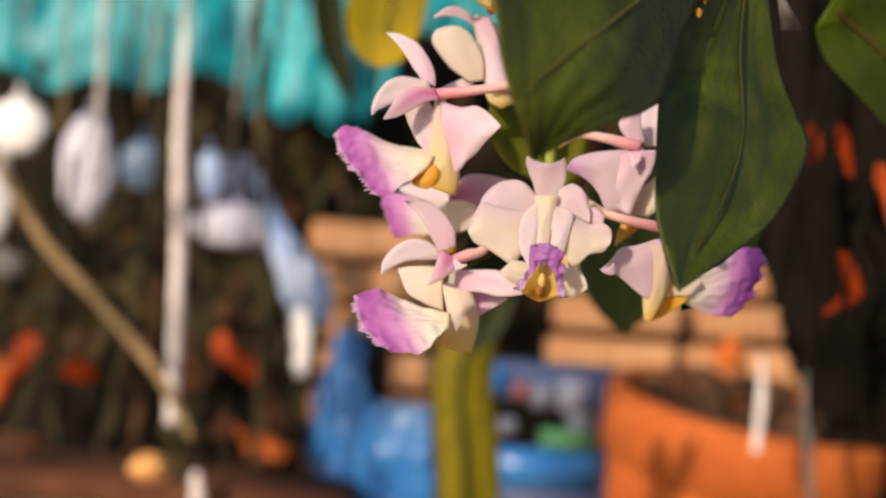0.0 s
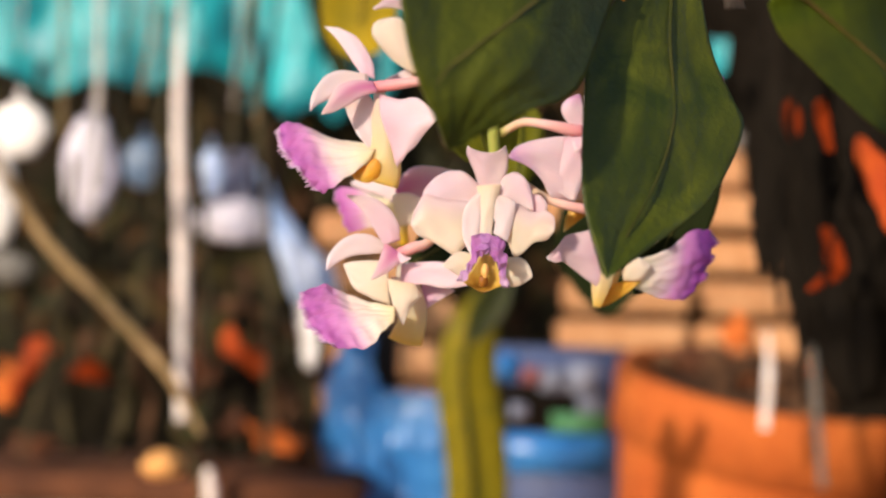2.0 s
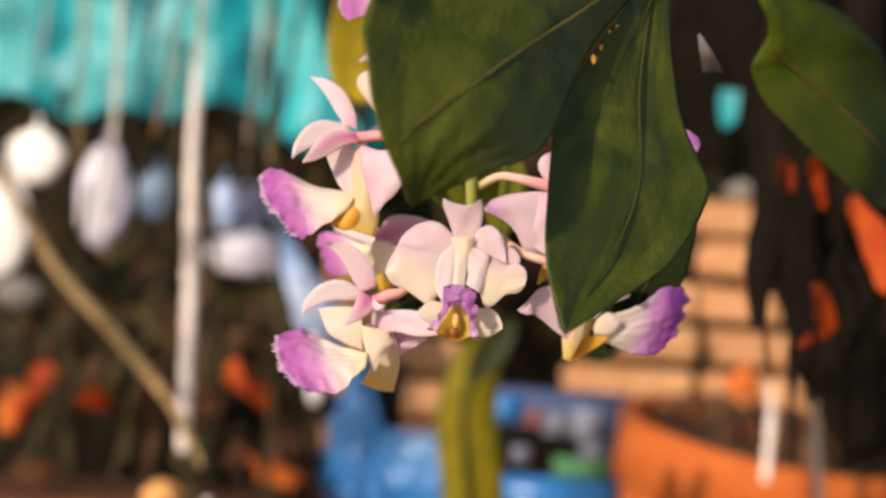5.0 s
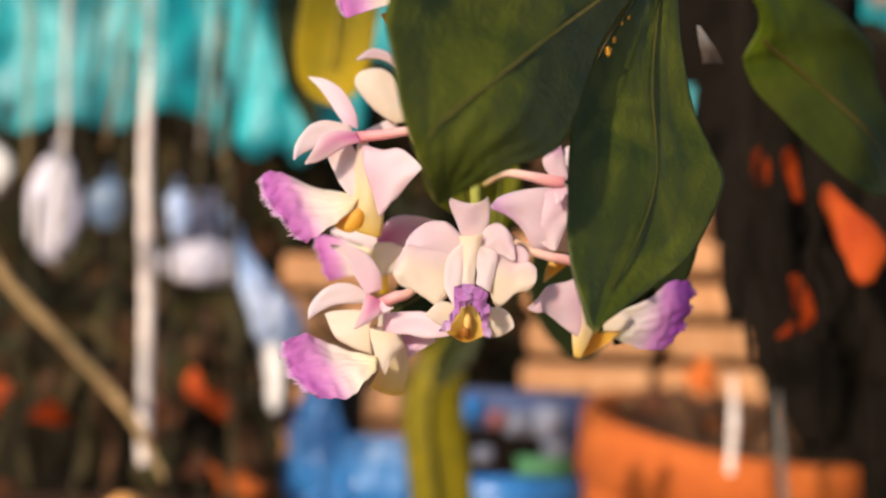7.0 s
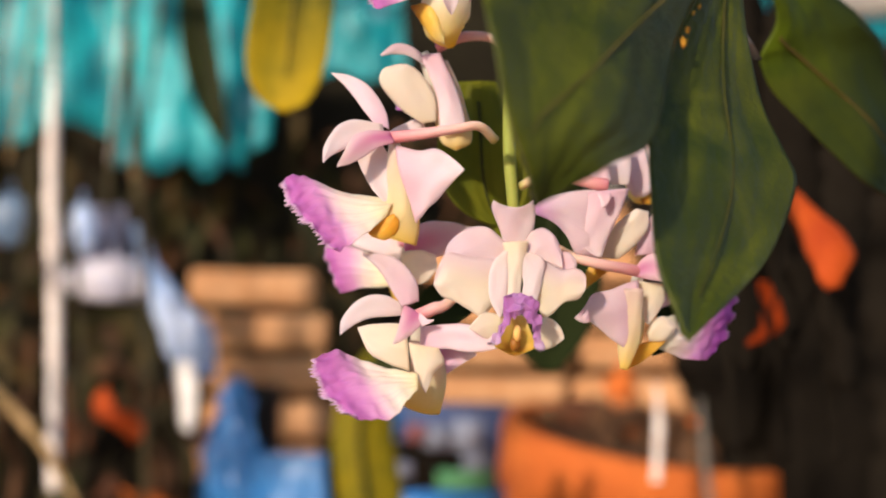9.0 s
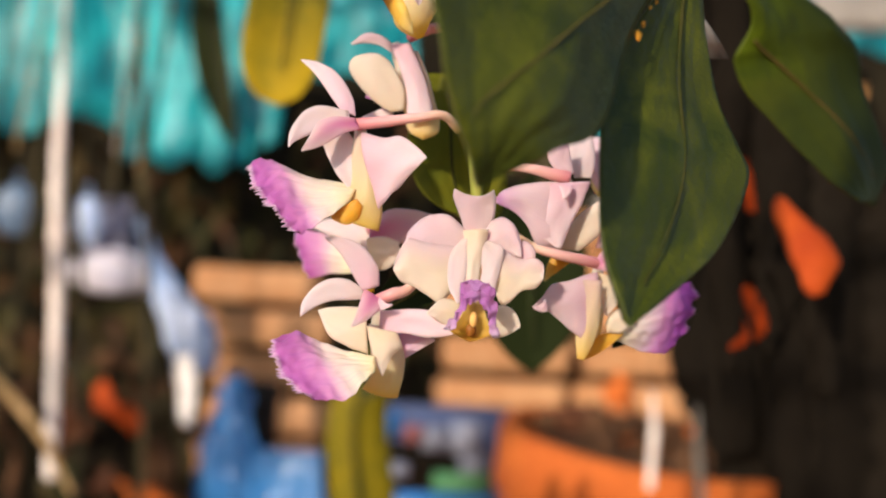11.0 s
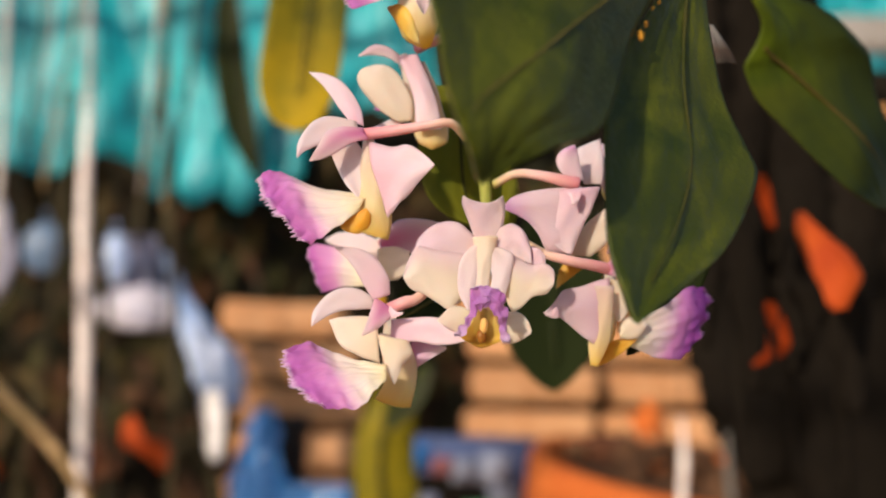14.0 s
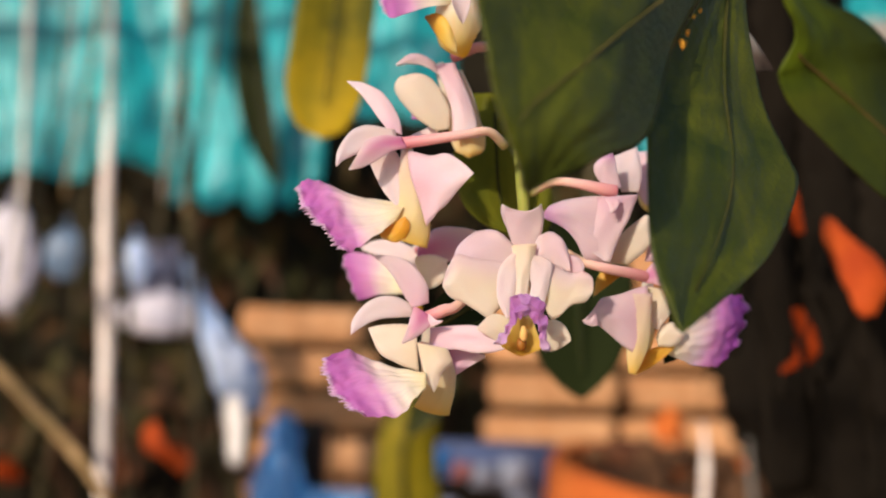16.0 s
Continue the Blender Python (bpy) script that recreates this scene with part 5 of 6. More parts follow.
broad_leaf(M_LEAF_OLIVE, [(-0.0077, 0.0750, 0.4909), (-0.0098, 0.0750, 0.4836), (-0.0097, 0.0750, 0.4770), (-0.0065, 0.0750, 0.4683)], [(-0.0025, 0.0750, 0.4912), (0.0001, 0.0750, 0.4840), (-0.0010, 0.0750, 0.4761), (-0.0061, 0.0750, 0.4681)], "small yellow-green leaf farther back", 0.03, 309, [(0.1, 0.5), (0.5, 0.5), (0.9, 0.5)], -0.03, M_RIB_DARK)
# next two leaves fill dark gaps with that darkened green
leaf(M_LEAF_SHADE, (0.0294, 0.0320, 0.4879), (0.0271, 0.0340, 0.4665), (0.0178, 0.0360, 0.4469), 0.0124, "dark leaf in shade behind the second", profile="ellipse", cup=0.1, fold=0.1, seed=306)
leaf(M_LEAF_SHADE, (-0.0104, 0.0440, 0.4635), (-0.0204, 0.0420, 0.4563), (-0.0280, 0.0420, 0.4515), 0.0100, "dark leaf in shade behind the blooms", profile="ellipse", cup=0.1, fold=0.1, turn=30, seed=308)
for at, s in (((0.0094, -0.0183, 0.4937), 1.00), ((0.0106, -0.0163, 0.4961), 0.80), ((0.0119, -0.0148, 0.4991), 0.50), ((0.0130, -0.0141, 0.5003), 0.55)):
    lump("rust_spot", plant, M_RUST, at, (0.00045 * s, 0.00012, 0.0007 * s), 0.9, s * 7, "orange rust spot on leaf", 2)

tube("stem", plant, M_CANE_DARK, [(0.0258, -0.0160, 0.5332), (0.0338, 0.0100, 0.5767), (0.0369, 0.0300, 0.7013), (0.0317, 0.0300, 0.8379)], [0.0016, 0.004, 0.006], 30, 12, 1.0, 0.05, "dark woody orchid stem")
# added blade in place of the sunlit gap beside the second leaf
loft("dry_sheath", plant, M_GAP_LIGHT, [(0.0318, 0.03, 0.5105), (0.0324, 0.03, 0.5066), (0.0331, 0.03, 0.5028)], [(0.0325, 0.03, 0.5103), (0.0351, 0.03, 0.5067), (0.0373, 0.03, 0.503)], 0.06, 0.01, 0.0, 0.0, 0.0004, 24, 10, 310, 2.0, "added blade painted as the bright gap between leaves, fading to brown", rag=0.03)


# ---- ground and far screens ----
g = 40
gv, gf = [], []
for i in range(g + 1):
    for j in range(g + 1):
        x, y = (j / g - 0.5), (i / g - 0.5)
        x, y = x * abs(x) * 1200, y * abs(y) * 1200
        gv.append((x, y, -0.03 + 0.02 * noise.noise(Vector((x * 0.8, y * 0.8, 0)))))
for i in range(g):
    for j in range(g):
        gf.append((i * (g + 1) + j, i * (g + 1) + j + 1, (i + 1) * (g + 1) + j + 1, (i + 1) * (g + 1) + j))
tagged(link("ground", gv, gf, M_EARTH), "trodden earth, lightened to bounce fill light", "ground", kind="structure")

# added dark sheet: its colour stands for the deep shade behind
backdrop = sheet("shade_net", None, M_BACKDROP, (0.1, 2.3, 1.2), 7.0, 2.6, 60, 20, 0.03, 9, 0.0, 11)
tagged(backdrop, "added dark brown screen standing for deep shade behind the nursery", "screen", kind="structure")


RAIL_BACK = 1.2275


def tarp(at, w, h, seed, folds, edge=0.085):
    ob = sheet("tarpaulin", None, M_TEAL, at, w, h, 50, 30, 0.02, folds, edge, seed, 0.003)
    low_edge = [ob.data.vertices[i].co.copy() for i in range(0, 51, 2)]
    tube("hem", ob, M_TEAL, low_edge, [0.004, 0.004], 50, 8)
    for u in (0.06, 0.5, 0.94):
        top = ob.data.vertices[30 * 51 + round(u * 50)].co
        tube("tie_cord", ob, M_ROPE, [top + Vector((0, -0.004, -0.02)), (top.x, 1.632, RAIL_BACK - 0.004), (top.x, 1.648, RAIL_BACK + 0.012)], [0.002, 0.002], 8, 6)
    return tagged(ob, "crumpled teal plastic tarpaulin hung behind", "tarpaulin", "tarpaulins")


# ---- brick stack ----
stack = empty("brick_stack", (0, 0, 0), "stack of pale sunlit clay bricks", "bricks")
ROW, BL = 0.0588, 0.1788
bx0, bz0 = -0.2939, 0.4351
brick_bm = slab((BL * 0.96, 0.10, ROW * 0.78), 0.006, 1, 0.003, 3)
brick_me = bpy.data.meshes.new("brick")
brick_bm.to_mesh(brick_me)
brick_bm.free()
brick_me.materials.append(M_BRICK)
rb = random.Random(5)
low = int(bz0 / ROW)
# two piles with a dark gap between them: first brick, bricks across, rows, lowest row
for x0, dz, abreast, rows_up, rows_down in ((bx0 + 0.0358, ROW * 0.35, 1, 2, low), (bx0 + 0.3616, 0.0, 2, 4, low)):
    for r in range(-rows_down, rows_up):
        for k in range(abreast):
            if r == rows_up - 1 and k == 0 and abreast > 1:
                continue
            b = new("brick", brick_me)
            b.parent = stack
            b.matrix_local = pose(x0 + BL * (k + 0.5) + rb.uniform(-0.012, 0.012) - (0.02 if r > 0 else 0), 1.5 + rb.uniform(-0.022, 0.022), max(ROW * 0.4, bz0 + dz + r * ROW), 0, rb.uniform(-0.6, 0.6), rb.uniform(-4, 4))

tagged(lump("stone", None, M_PAINT, (0.3012, 1.4900, 0.6500), (0.034, 0.03, 0.0165), 0.2, 41), "grey-white stone lying on the bricks", "stone")

tarp((-0.5989, 1.6500, 0.9709), 0.7777, 0.4926, 21, 5.5)
tarp((-0.1020, 1.6600, 1.0260), 0.2300, 0.3820, 25, 2.2)
tarp((-0.3168, 1.6200, 0.9450), 0.1836, 0.5271, 23, 2)
tarp((0.7087, 1.6500, 1.0850), 0.3975, 0.3200, 27, 3)


# hanging plants far behind, a tangle of small leaves
k172 = 0.0009
o172 = Vector((-0.1217, 1.7200, 0.5223))
rf = random.Random(77)
fv, ff = [], []
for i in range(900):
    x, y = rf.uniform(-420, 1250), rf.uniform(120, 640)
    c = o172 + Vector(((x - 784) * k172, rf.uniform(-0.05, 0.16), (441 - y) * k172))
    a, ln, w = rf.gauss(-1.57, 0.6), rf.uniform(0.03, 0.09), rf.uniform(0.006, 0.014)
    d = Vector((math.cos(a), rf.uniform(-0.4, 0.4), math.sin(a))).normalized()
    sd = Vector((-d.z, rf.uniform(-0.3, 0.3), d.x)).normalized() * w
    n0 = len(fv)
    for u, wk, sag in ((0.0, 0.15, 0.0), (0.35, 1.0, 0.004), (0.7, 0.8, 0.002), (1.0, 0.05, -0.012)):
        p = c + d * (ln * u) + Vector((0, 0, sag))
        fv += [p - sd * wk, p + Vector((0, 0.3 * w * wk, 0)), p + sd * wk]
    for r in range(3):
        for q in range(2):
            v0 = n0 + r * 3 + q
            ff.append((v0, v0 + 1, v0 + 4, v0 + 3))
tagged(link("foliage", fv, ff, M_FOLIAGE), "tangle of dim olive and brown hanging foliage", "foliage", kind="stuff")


# ---- terracotta pots ----
def clay_pot(at, r, h, mat, label, tilt=(0, 0, 0), soil=True, group="clay pots"):
    pot = empty("clay_pot", at, label, "pot", group)
    b = lathe("body", pot, mat, [(r * 0.66, 0), (r * 0.70, h * 0.02), (r * 0.93, h * 0.80), (r * 0.93, h * 0.82), (r * 0.86, h * 0.84), (r * 0.62, h * 0.1)], 48, "", 0.01)
    lathe("rim", pot, mat, [(r * 0.92, h * 0.80), (r, h * 0.81), (r * 1.01, h * 0.97), (r * 0.98, h), (r * 0.90, h), (r * 0.87, h * 0.96), (r * 0.87, h * 0.80)], 48, "", 0.008)
    if soil:
        lathe("soil", pot, M_SOIL, [(r * 0.85, h * 0.82), (r * 0.86, h * 0.93), (r * 0.5, h * 0.965), (r * 0.02, h * 0.97)], 32, "dark potting soil", 0.05)
    pot.matrix_world = pose(*at, *tilt)
    return pot


def clay_bit(parent, mat, at, w, h, turn, seed):
    """A broken, ragged flake of clay or dry husk."""
    rnd = random.Random(seed)
    m = Matrix.Translation(at) @ Matrix.Rotation(radians(turn), 4, "Y")
    left = [m @ Vector((-w * 0.5 * rnd.uniform(0.35, 1.1) + w * rnd.uniform(-0.1, 0.1), rnd.uniform(-0.01, 0.01), h * (0.5 - k / 4))) for k in range(5)]
    right = [m @ Vector((w * 0.5 * rnd.uniform(0.35, 1.1) + w * rnd.uniform(-0.1, 0.1), rnd.uniform(-0.01, 0.01), h * (0.5 - k / 4))) for k in range(5)]
    return loft("clay_shard", parent, mat, left, right, 0.12, 0.02, 0.0, 0.0, 0.004, 16, 10, seed, 2.0, rag=0.2)


p1 = Vector((0.2690, 1.1000, 0.3576))
POT_H, POT_R = p1.z + 0.01, 0.1569
lean = pose(p1.x - POT_H * 0.115, p1.y + POT_H * 0.14, -0.01, 8, 6.6, 0)
pot = clay_pot((0, 0, 0), POT_R, POT_H, M_CLAY, "large sunlit orange terracotta pot leaning, with soil")
pot.matrix_world = lean
rd = random.Random(21)
for i in range(26):
    a, q = rd.uniform(0, 6.28), rd.uniform(0.1, 0.8) * POT_R
    m = rd.choice((M_SOIL, M_SOIL, M_CLAY_DARK, M_WOOD))
    z = rd.uniform(0.010, 0.026)
    at = lean @ Vector((q * math.cos(a), q * math.sin(a), POT_H * 0.965 + z * 0.5))
    tagged(lump("bark_chunk", None, m, at, (rd.uniform(0.012, 0.034), rd.uniform(0.01, 0.02), z), 0.4, i, "", 2), "dark bark chunk on potting soil", "bark", "bark chunks")

shard = clay_bit(None, M_CLAY, Vector((0.2413, 1.1300, 0.3960)), 0.046, 0.030, 62, 77)
tagged(shard, "broken orange potsherd lying on the soil", "potsherd")

# plank shelf with broken clay on it
sh = Vector((-0.4068, 1.1200, 0.2333))
shelf = empty("plank_shelf", (0, 0, 0), "weathered brown wooden plank shelf on posts", "shelf")
bm = slab((0.62, 0.22, 0.028), 0.004, 3, 0.001)
ob = part("plank", bm, M_WOOD, shelf)
ob.matrix_local = pose(sh.x - 0.06, sh.y + 0.02, sh.z - 0.014)
bm = slab((0.62, 0.02, 0.06), 0.003, 3, 0.001)
ob = part("apron", bm, M_WOOD, shelf)
ob.matrix_local = pose(sh.x - 0.06, sh.y - 0.10, sh.z - 0.060)
for dx in (-0.33, 0.21):
    bm = slab((0.05, 0.05, sh.z - 0.028), 0.004, 0, 0.0)
    ob = part("post", bm, M_WOOD, shelf)
    ob.matrix_local = pose(sh.x + dx, sh.y + 0.03, (sh.z - 0.028) / 2)
basket = empty("root_basket", (0, 0, 0), "dark tangle of roots holding broken clay", "roots")
k112 = 0.0006
o112 = Vector((-0.0838, 1.1200, 0.4998))
rt = random.Random(33)
for i in range(15):
    x = rt.uniform(-40, 560)
    pts = [o112 + Vector(((x + rt.uniform(-50, 50) - 784) * k112, rt.uniform(0.01, 0.06), (441 - y) * k112)) for y in (870, 760, 690, rt.uniform(560, 640))]
    tube("root", basket, rt.choice((M_DARK, M_DARK, M_SOIL, M_CANE_DARK)), pts, [0.006, 0.007, 0.004], 16, 8, 1.0, 0.15, "", i)


for x, y, w, h, t, m in ((36, 708, 58, 122, 32, M_ORANGE), (0, 740, 50, 90, 10, M_CLAY_DARK), (148, 710, 80, 40, 14, M_CLAY_SHADE), (438, 668, 62, 106, -46, M_ORANGE), (410, 584, 66, 36, 10, M_SOIL), (495, 820, 110, 50, 4, M_CLAY_DARK), (360, 700, 60, 60, -20, M_WOOD), (350, 800, 36, 70, 12, M_STRAP_DARK), (60, 850, 90, 40, 5, M_WOOD), (420, 790, 60, 50, 30, M_WOOD)):
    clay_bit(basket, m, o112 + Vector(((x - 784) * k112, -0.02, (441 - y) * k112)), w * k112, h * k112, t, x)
st = Vector((-0.3650, 1.0600, 0.2522))
tagged(lump("stone", None, M_STONE, (st.x, st.y, sh.z + 0.012), (0.0228, 0.02, 0.0145), 0.25, 8), "rounded tan stone on the plank", "stone")

# ---- plastic sheets, packet and bags ----
def plastic(at, w, h, mat, label, seed, folds=2.5, taper=0.0, crumple=0.012, edge=0.15):
    ob = sheet("plastic_sheet", None, mat, at, w, h, 28, 28, crumple, folds, edge, seed, 0.0015, taper=taper)
    return tagged(ob, label, "plastic", "plastic sheets")


plastic((-0.1384, 1.1600, 0.2452), 0.1305, 0.1528, M_BLUE, "bright blue crumpled plastic sheet", 31, 1.1, 0.0, 0.007)
blue = loft("plastic_sheet", None, M_BLUE, [(-0.1848, 1.1650, 0.4033), (-0.1971, 1.1650, 0.3750), (-0.2076, 1.1650, 0.3399), (-0.2143, 1.1650, 0.3052), (-0.2155, 1.1650, 0.2614), (-0.2120, 1.1650, 0.1808)], [(-0.1683, 1.1650, 0.4016), (-0.1615, 1.1650, 0.3704), (-0.1545, 1.1650, 0.3363), (-0.1438, 1.1650, 0.3023), (-0.1304, 1.1650, 0.2655), (-0.1184, 1.1650, 0.1852)], 0.10, 0.05, 0.0, 0.0, 0.0015, 28, 20, 33, 2.3, rag=0.12, crumple=0.008)
tagged(blue, "narrow crumpled fold of blue plastic", "plastic", "plastic sheets")
twist = empty("plastic_bag", (0, 0, 0), "pale blue plastic bag hanging twisted and tied", "bag", "hanging bags")
loft("bag_body", twist, M_SKYBLUE, [(-0.3055, 1.1900, 0.5722), (-0.2952, 1.1900, 0.5340), (-0.2812, 1.1900, 0.4961), (-0.2683, 1.1900, 0.4457), (-0.2483, 1.1900, 0.4010)], [(-0.2940, 1.1900, 0.5728), (-0.2740, 1.1900, 0.5318), (-0.2412, 1.1900, 0.4884), (-0.2049, 1.1900, 0.4486), (-0.2014, 1.1900, 0.4012)], 0.2, 0.05, 0.0, 0.0, 0.003, 28, 20, 35, 3.0, rag=0.1, crumple=0.006)
loft("tied_end", twist, M_BAG, [(-0.244, 1.14, 0.4206), (-0.2385, 1.14, 0.3844), (-0.2325, 1.14, 0.3471)], [(-0.2214, 1.14, 0.4213), (-0.2173, 1.14, 0.385), (-0.2202, 1.14, 0.3438)], 0.2, 0.05, 0.0, 0.0, 0.003, 20, 12, 37, 3.0, "pale knotted end", rag=0.1, crumple=0.003)
tube("wire", twist, M_CANE_DARK, [(-0.2995, 1.1900, 0.5693), (-0.2958, 1.1200, 0.7146), (-0.2958, 1.02, 0.9728)], [0.0012, 0.0012], 10, 6)
plastic((-0.3445, 1.2400, 0.5626), 0.0500, 0.0700, M_DULL_LILAC, "pale lavender plastic wrapper", 39, 2.0)

bx = Vector((0.0534, 1.1800, 0.2968))
packet = empty("packet", (0, 0, 0), "printed blue carton with pale label", "carton")
bw, bh = 0.1615, bx.z + 0.0775
ob = part("carton", slab((bw, 0.08, bh), 0.003, 0, 0), M_NAVY, packet)
ob.matrix_local = pose(bx.x, bx.y + 0.04, bh / 2)
for x, y, w, h, m, nm in ((990, 850, 246, 75, M_BLUE, "blue_band"), (985, 765, 236, 88, M_DARK, "dark_panel"), (1005, 712, 52, 44, M_CARD, "pale_print"), (1062, 708, 56, 60, M_CARD, "pale_print"), (1078, 756, 50, 36, M_CARD, "pale_print"), (942, 772, 34, 30, M_CARD, "pale_print"), (966, 705, 40, 32, M_RED, "red_mark"), (1056, 790, 104, 38, M_GREEN, "green_mark"), (905, 690, 70, 50, M_BLUE, "blue_corner")):
    q = Vector((-0.0876, 1.1800, 0.5020)) + Vector(((x - 784) * 0.0006, 0, (441 - y) * 0.0006))
    ob = part(nm, slab((w * 0.0006, 0.004, h * 0.0006), 0.001, 0, 0), m, packet)
    ob.matrix_local = pose(q.x, bx.y - (0.002 if nm in ("blue_band", "blue_corner", "dark_panel") else 0.005), q.z)


TOP = 0.9728


def bag(x, y, rx, rz, mat, label, seed):
    k = 0.0007
    q = Vector((-0.0889, 1.2000, 0.5028)) + Vector(((x - 784) * k, 0, (441 - y) * k))
    ob = lump("plastic_bag", None, mat, q, (rx * k, 0.010, rz * k), 0.16, seed)
    tube("knot", ob, mat, [q + Vector((0, 0, rz * k * 0.7)), q + Vector((0.001, 0, rz * k + 0.004)), q + Vector((0, 0, rz * k + 0.014))], [rx * k * 0.25, 0.0022, 0.0032], 10, 10, 1.0, 0.2)
    tube("wire", ob, M_CANE_DARK, [q + Vector((0, 0, rz * k * 0.8)), (q.x, 1.1, 0.8), (q.x + 0.004, 1.02, TOP)], [0.0008, 0.0008], 8, 6)
    return tagged(ob, label + " plastic bag hung on wire", "bag", "hanging bags")


# white of the first two bags paints sun glints on lavender film
WHITE_BAG, LILAC_BAG, BLUE_BAG = "small glint-whitened", "small crumpled lavender", "small pale blue"
for row in ((66, 286, 50, 50, M_BAG, WHITE_BAG, 1), (0, 410, 70, 95, M_BAG, WHITE_BAG, 2), (190, 345, 46, 92, M_LAVENDER, LILAC_BAG, 3), (282, 338, 34, 42, M_STEEL, "small dull blue", 4),
            (450, 432, 84, 36, M_LAVENDER, LILAC_BAG, 6), (55, 522, 40, 27, M_BOARD, "small dull grey", 7), (395, 350, 26, 40, M_SKYBLUE, BLUE_BAG, 8)):
    bag(*row)

# tall black tube added behind the blue plastic to make a dark gap
dark_tube = lathe("planting_tube", None, M_BLACK, [(0.024, 0.0), (0.026, 0.01), (0.030, 0.4050 * 0.97), (0.0315, 0.4050), (0.028, 0.4050), (0.026, 0.4050 * 0.9), (0.022, 0.02)], 28, "", 0.03)
dark_tube.location = (-0.1628, 1.2200, -0.012)
tagged(dark_tube, "added tall narrow black tube that makes a dark gap", "pot")


# ---- cords, canes and straps hanging behind ----
def cord(pts, r, mat, label, name="rope", knots=0, wob=0.08, group="hanging ropes"):
    ob = tube(name, None, mat, pts, r, 60, 10, 1.0, wob, "", 5, knots)
    if name == "orchid_cane":
        path = spine(pts, 40)
        for k in (9, 18, 27, 35):
            c, d = path[k], (path[k + 1] - path[k]).normalized()
            w = r[min(len(r) - 1, round(k / 40 * (len(r) - 1)))]
            tube("node", ob, mat, [c - d * w * 0.8, c, c + d * w * 0.8], [w * 0.8, w * 1.4, w * 0.8], 6, 10)
    return tagged(ob, label, name.split("_")[-1], group)


# upper length greyed in colour to show it shaded
cord([(-0.3563, 1.0000, 0.9728), (-0.3508, 1.0000, 0.8324), (-0.3454, 1.0000, 0.6920)], [0.0036, 0.0038, 0.0046], M_ROPE_GREY, "upper length of hanging cord, greyed in colour for shade")
cord([(-0.3454, 1.0000, 0.7020), (-0.3442, 1.0000, 0.6000), (-0.3356, 1.0000, 0.4568), (-0.3307, 1.0000, 0.2950)], [0.0040, 0.0058, 0.0066, 0.0066, 0.0062], M_ROPE, "thick pale white cord hanging straight down", knots=26, wob=0.14)
cord([(-0.3304, 0.9900, 0.2990), (-0.3273, 1.0000, 0.2726), (-0.3153, 1.0000, 0.2535), (-0.3041, 1.0000, 0.2259), (-0.2970, 1.0000, 0.1758)], [0.0090, 0.0028, 0.0039, 0.0051, 0.0039], M_CANE_DARK, "frayed end of dark cord")
cord([(-0.3019, 1.0000, 0.2536), (-0.2990, 1.0000, 0.2300), (-0.2960, 1.0000, 0.2050)], [0.0040, 0.0074, 0.0060], M_ROPE, "pale tail of cord below its frayed knot")
cord([(-0.4416, 1.0100, 0.9758), (-0.4328, 1.0100, 0.7036), (-0.4312, 1.0100, 0.5866), (-0.4321, 1.0100, 0.4935)], [0.0034, 0.0034, 0.0023], M_ROPE_GREY, "thin pale cord hanging")
ends = ((cord([(0.2165, 0.8600, 0.4129), (0.2187, 0.8600, 0.3749), (0.2163, 0.8600, 0.3286)], [0.0015, 0.0040, 0.0035], M_ROPE, "short pale cord end on dark wire"), (0.2165, 0.8600, 0.4119)),
        (cord([(0.2553, 0.8600, 0.4010), (0.2586, 0.8600, 0.3574), (0.2667, 0.8600, 0.2804)], [0.0015, 0.0035, 0.0035], M_BOARD, "short grey cord on dark wire"), (0.2554, 0.8600, 0.4000)))
for ob, at in ends:
    at = Vector(at)
    tube("wire", ob, M_DARK, [at, at + Vector((0.002, 0.02, 0.12)), (at.x, 1.01, 0.9728)], [0.0007, 0.0007], 16, 6)
for x, y, w in ((40, 150, 3), (246, 120, 2.5), (420, 240, 2.5)):
    k = 0.0006
    o = Vector((-0.0781, 1.0300, 0.4964))
    A, B = (o + Vector(((p[0] - 784) * k, 0.0, (441 - p[1]) * k)) for p in ((x + 10, -385), (x, y)))
    cord([A, A.lerp(B, 0.5) + Vector((0.004, 0, 0)), B], [w * k, w * k * 0.9, w * k * 0.5], M_ROPE_GREY, "thin pale cord hanging in front of tarpaulin")
cane = "orchid_cane"
cord([(-0.5656, 0.9600, 0.6151), (-0.5048, 0.9600, 0.5384), (-0.4600, 0.9600, 0.4742), (-0.3870, 0.9600, 0.4041), (-0.3346, 0.9600, 0.3493), (-0.2994, 0.9600, 0.2919)], [0.0044, 0.0050, 0.0056, 0.0052, 0.0048, 0.0026], M_CANE, "dry tan orchid cane leaning", cane, 4, 0.05, "canes")
